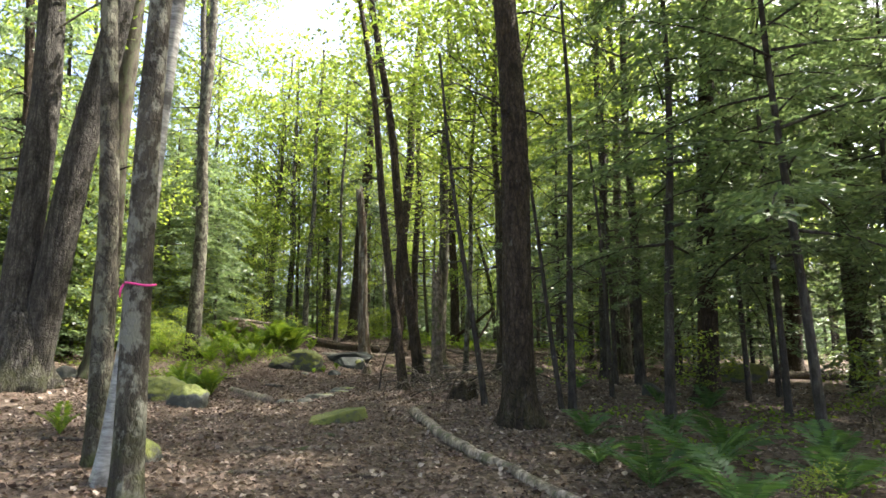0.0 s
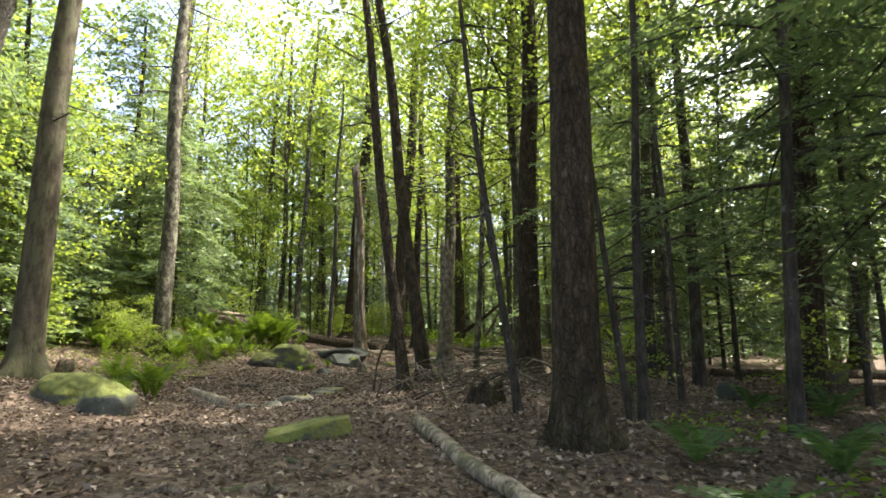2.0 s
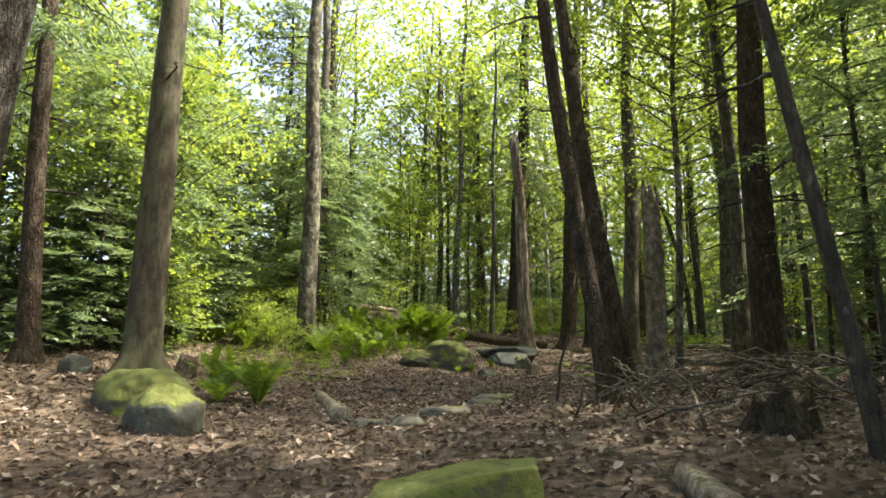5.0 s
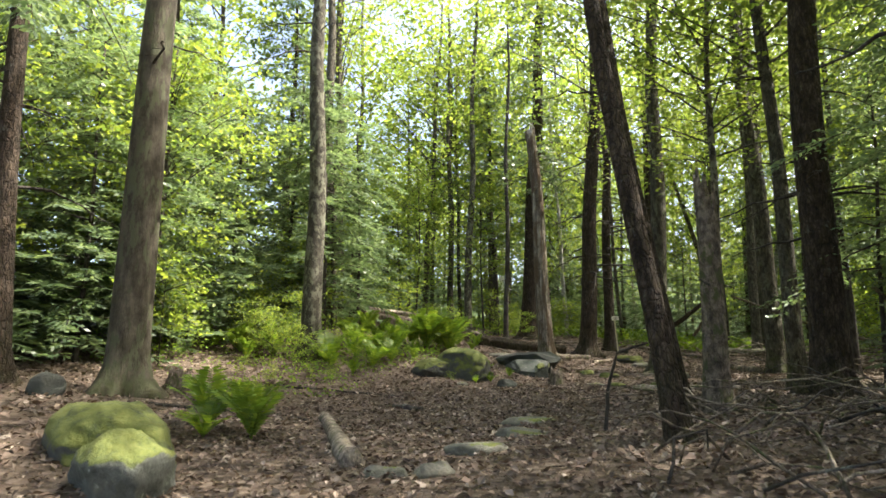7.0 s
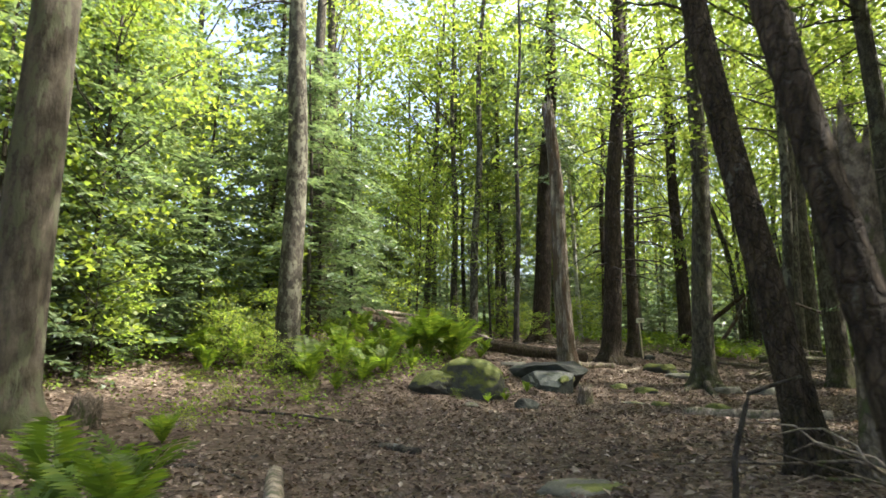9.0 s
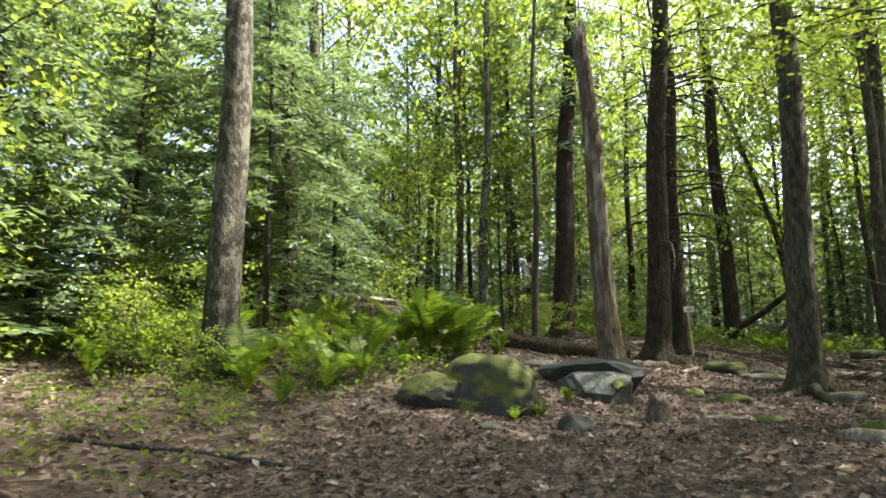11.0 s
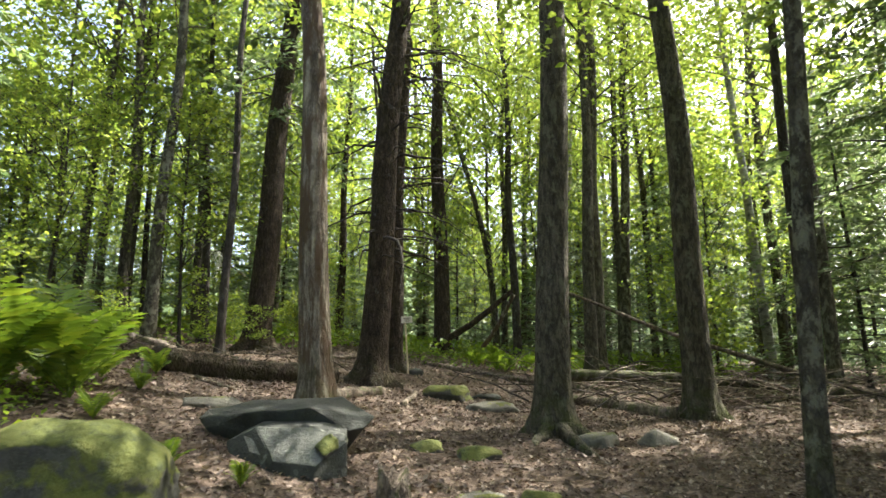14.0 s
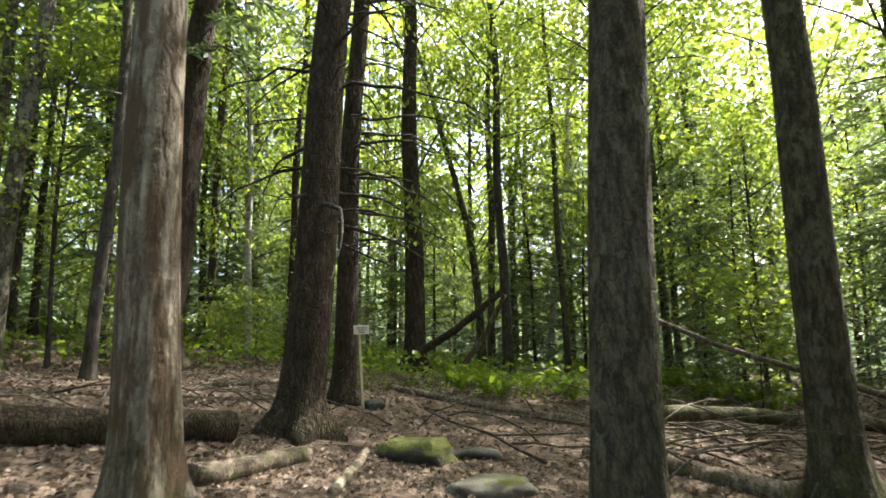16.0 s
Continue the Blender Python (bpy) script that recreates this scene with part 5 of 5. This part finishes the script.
def fern(x, y, size, seed, count=9, label="green fern with arching feathery fronds", fronds=FRONDS):
    rng = np.random.default_rng(seed)
    t = thing("fern", x, y, gz(x, y), label, "fern", "ferns of the forest floor")
    for k in range(count):
        ob = part("frond", fronds[(k + seed) % 4], t)
        sc = size / 0.75 * rng.uniform(0.75, 1.15)
        ob.matrix_basis = pose(0, 0, 0, 0, rng.uniform(-28, 10) if fronds is FRONDS else rng.uniform(-10, 30), k * 360 / count + rng.normal(0, 14)) @ Matrix.Diagonal((sc, sc, sc, 1))


FERNS = [(2.0, 6.3, 0.8), (2.7, 6.6, 0.85), (2.05, 9.2, 0.65), (3.3, 7.6, 0.7), (1.75, 7.4, 0.55), (3.6, 5.9, 0.7), (2.4, 5.2, 0.7), (4.2, 7.0, 0.7), (3.0, 8.6, 0.6),
         (-6.1, 14.6, 0.75), (-5.35, 14.35, 0.7), (-5.75, 14.9, 0.7), (-5.7, 14.0, 0.5), (-7.68, 17.54, 0.5), (-4.71, 24.15, 0.3), (-5.0, 23.72, 0.22), (-7.8, 23.8, 0.75), (-7.4, 27.2, 1.5), (-6.8, 27.7, 1.35), (-8.0, 27.6, 1.45), (-7.3, 28.2, 1.4), (-6.5, 30.4, 0.5), (-6.9, 29.1, 0.6),
         (-7.9, 24.2, 0.7), (-8.6, 24.4, 0.8), (-9.2, 25.8, 0.9), (-8.3, 25.3, 0.8), (-9.4, 24.6, 0.8), (-9.0, 27.1, 0.9), (-8.7, 23.1, 0.6), (-10.4, 23.1, 0.8), (-11.0, 23.9, 0.8),
         (-10.7, 22.3, 0.7), (-7.9, 22.7, 0.5), (-10.0, 26.9, 0.9), (-9.9, 28.3, 0.9), (-7.3, 25.6, 0.6), (-4.5, 25.7, 0.3), (-5.2, 25.9, 0.35), (-6.3, 28.8, 0.42), (-10.2, 14.4, 0.6),
         (-11.4, 25.0, 0.8), (-12.3, 23.2, 0.7), (-12.5, 26.0, 0.8), (4.9, 11.9, 0.6), (4.2, 12.6, 0.6), (-6.5, 8.5, 0.5), (3.2, 15.4, 0.55), (2.9, 20.0, 0.5), (-5.2, 8.6, 0.45),
         (-9.0, 23.4, 0.9), (-7.6, 24.6, 0.85), (-8.1, 26.3, 1.0), (-10.6, 25.2, 0.95), (-6.3, 27.1, 0.4), (-11.3, 22.9, 0.9)]
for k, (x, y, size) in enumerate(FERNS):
    # ferns right of the trail take the leaf with shade in its colour
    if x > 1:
        fern(x, y, size, 500 + k, 7, "arching fern with shade painted into its blue-green colour", PAINTED_SHADE_FRONDS)
    else:
        fern(x, y, size, 500 + k, 7 if y < 16 else 10 if size > 0.7 else 8)
rng_f = np.random.default_rng(77)
for k in range(42):
    fx = rng_f.uniform(0.6, 9.5)
    fern(fx, rng_f.uniform(38.2, 43.5) - 0.25 * fx, rng_f.uniform(0.5, 0.75), 600 + k, 7, "bright green fern in a sunlit patch")


def sapling(x, y, s, k):
    t = thing("sapling", x, y, gz(x, y), "young sapling with bright yellow-green leaves", "sapling", "saplings")
    part("stem", tube_mesh("stem", np.array([(0, 0, -0.05), (0.02, 0.01, 0.8), (0.0, 0.03, 2.1)]), [0.012, 0.009, 0.004], M_DARK, 6), t)
    for nm, m in zip(("crown", "branchwork"), SAPLING[k % 2]):
        tagged(part(nm, m, t), kind="stuff")
    t.matrix_basis = pose(x, y, gz(x, y), 0, 0, k * 77) @ Matrix.Diagonal((s, s, s, 1))


for k, (x, y, s) in enumerate(((-10.9, 22.9, 0.6), (-11.6, 24.2, 0.7), (-12.4, 25.2, 0.9), (-10.5, 24.6, 0.7), (-11.8, 27.5, 1.4), (-4.2, 44.6, 0.9), (-5.2, 45.2, 0.8), (-7.2, 43.0, 0.8), (7.4, 36.6, 1.5), (8.2, 37.4, 1.3), (-3.2, 43.6, 0.7),
                               (-6.8, 41.0, 0.6), (-13.2, 22.6, 0.9), (-14.0, 24.0, 1.2), (-12.0, 21.0, 0.8), (5.0, 12.5, 0.6), (6.0, 9.0, 0.5), (2.6, 13.0, 0.5), (-11.6, 20.2, 1.2), (-9.9, 31.6, 0.9), (-12.8, 29.2, 1.4), (2.8, 4.9, 0.2), (3.9, 5.2, 0.16), (-6.0, 38.5, 0.6), (-9.9, 22.2, 0.5), (-10.4, 22.6, 0.55), (-9.2, 22.6, 0.4), (-8.61, 21.83, 0.16), (-8.08, 21.95, 0.16), (-8.19, 23.88, 0.2), (-7.85, 21.32, 0.14), (-9.71, 20.71, 0.2), (-7.82, 18.13, 0.16), (-5.48, 23.14, 0.12), (-8.7, 20.2, 0.2), (-7.6, 40.4, 0.7), (-4.9, 41.6, 0.7), (-10.2, 36.0, 0.6), (-8.8, 35.2, 0.5))):
    sapling(x, y, s, k)


# ---- what covers the floor ----
def scattered(name, count, box, size, mat, label, seed, lift=0.012, upright=0.3, keep=None):
    rng = np.random.default_rng(seed)
    x, y = rng.uniform(box[0], box[1], count), rng.uniform(box[2], box[3], count)
    if keep is not None:
        sel = keep(x, y, rng)
        x, y = x[sel], y[sel]
    n = len(x)
    z = heights(x, y) + lift * rng.uniform(0.3, 2.2, n)
    az = rng.uniform(0, 6.28, n)
    ways = unit(np.stack([np.cos(az), np.sin(az), rng.normal(0, upright, n)], -1))
    ups = unit(np.stack([rng.normal(0, upright, n), rng.normal(0, upright, n), np.ones(n)], -1))
    ln = rng.uniform(*size, n)
    base = np.stack([x, y, z], -1) - ways * ln[:, None] / 2
    base[:, 2] = np.maximum(base[:, 2], heights(base[:, 0], base[:, 1]) + 0.004)
    v, f = blades(base, ways, unit(np.cross(ways, ups)), ln, ln * rng.uniform(0.45, 0.8, n), 0.012)
    tagged(new(name, raw_mesh(name, v, f, mat)), label, "leaves", kind="stuff")


scattered("leaf_litter", 78000, (-15, 10, 2, 45), (0.05, 0.11), M_LITTER, "brown and tan dead leaves covering the forest floor", 701, 0.014, 0.42)
scattered("trail_litter", 54000, (-7, 3.5, 2.5, 33), (0.025, 0.065), M_LITTER, "small broken bits of dead leaves trodden into the trail", 705, 0.008, 0.4)
scattered("bank_herbs", 12000, (-16, -6.6, 20.6, 36), (0.05, 0.12), M_FERN, "green seedlings and herbs on the sunlit bank", 706, 0.17, 0.5,
          lambda x, y, r: (r.random(len(x)) < 0.1 + 0.9 * (np.sin(x * 1.1 + 0.5) * np.sin(y * 0.8 + x * 0.6) > -0.15)) & (x < -6.3 - 0.22 * np.abs(y - 27)))
scattered("thicket_herbs", 11000, (-20, 13, 40, 53), (0.12, 0.26), M_FERN, "green low plants under the woods behind the bank", 707, 0.3, 0.6,
          lambda x, y, r: np.sin(x * 0.8) * np.sin(y * 0.7 + x * 0.4) > -0.45)
scattered("seedling_leaves", 7000, (-13.5, -7, 19, 30), (0.05, 0.1), M_FERN, "small green seedling leaves on the forest floor", 702, 0.06, 0.5,
          lambda x, y, r: r.random(len(x)) < 0.25 + 0.75 * (np.sin(x * 1.3) * np.sin(y * 0.9 + x) > 0.1))
scattered("herb_leaves", 2600, (2.5, 7.5, 4, 12), (0.05, 0.12), M_FERN, "small green herbs on the shady forest floor", 703, 0.07, 0.5,
          lambda x, y, r: np.sin(x * 2.3 + 1) * np.sin(y * 1.9) > 0.15)
scattered("sunny_herbs", 6000, (-2, 11, 38, 47), (0.08, 0.16), M_FERN, "bright green low plants in a sunlit patch", 704, 0.12, 0.6)


def twigs():
    rng = np.random.default_rng(710)
    out = []
    for _ in range(2200):
        x, y, az, L = rng.uniform(-12, 7), rng.uniform(2, 40), rng.uniform(0, 6.28), 0.12 + 0.7 * rng.random() ** 2
        a = np.array([[x + L * q * math.cos(az), y + L * q * math.sin(az)] for q in (-0.5, 0.05, 0.5)]) + rng.normal(0, 0.015, (3, 2))
        line = np.column_stack([a, heights(a[:, 0], a[:, 1]) + rng.uniform(0.005, 0.03)])
        r = rng.uniform(0.003, 0.009)
        out.append(tube(line, [r, r * 0.8, r * 0.4], 3, caps=False))
    v, q = joined(out)
    tagged(new("twigs", raw_mesh("twigs", v, tris_of(q), M_DEAD, True)), "small dead twigs strewn over the forest floor", "twigs", kind="stuff")


twigs()
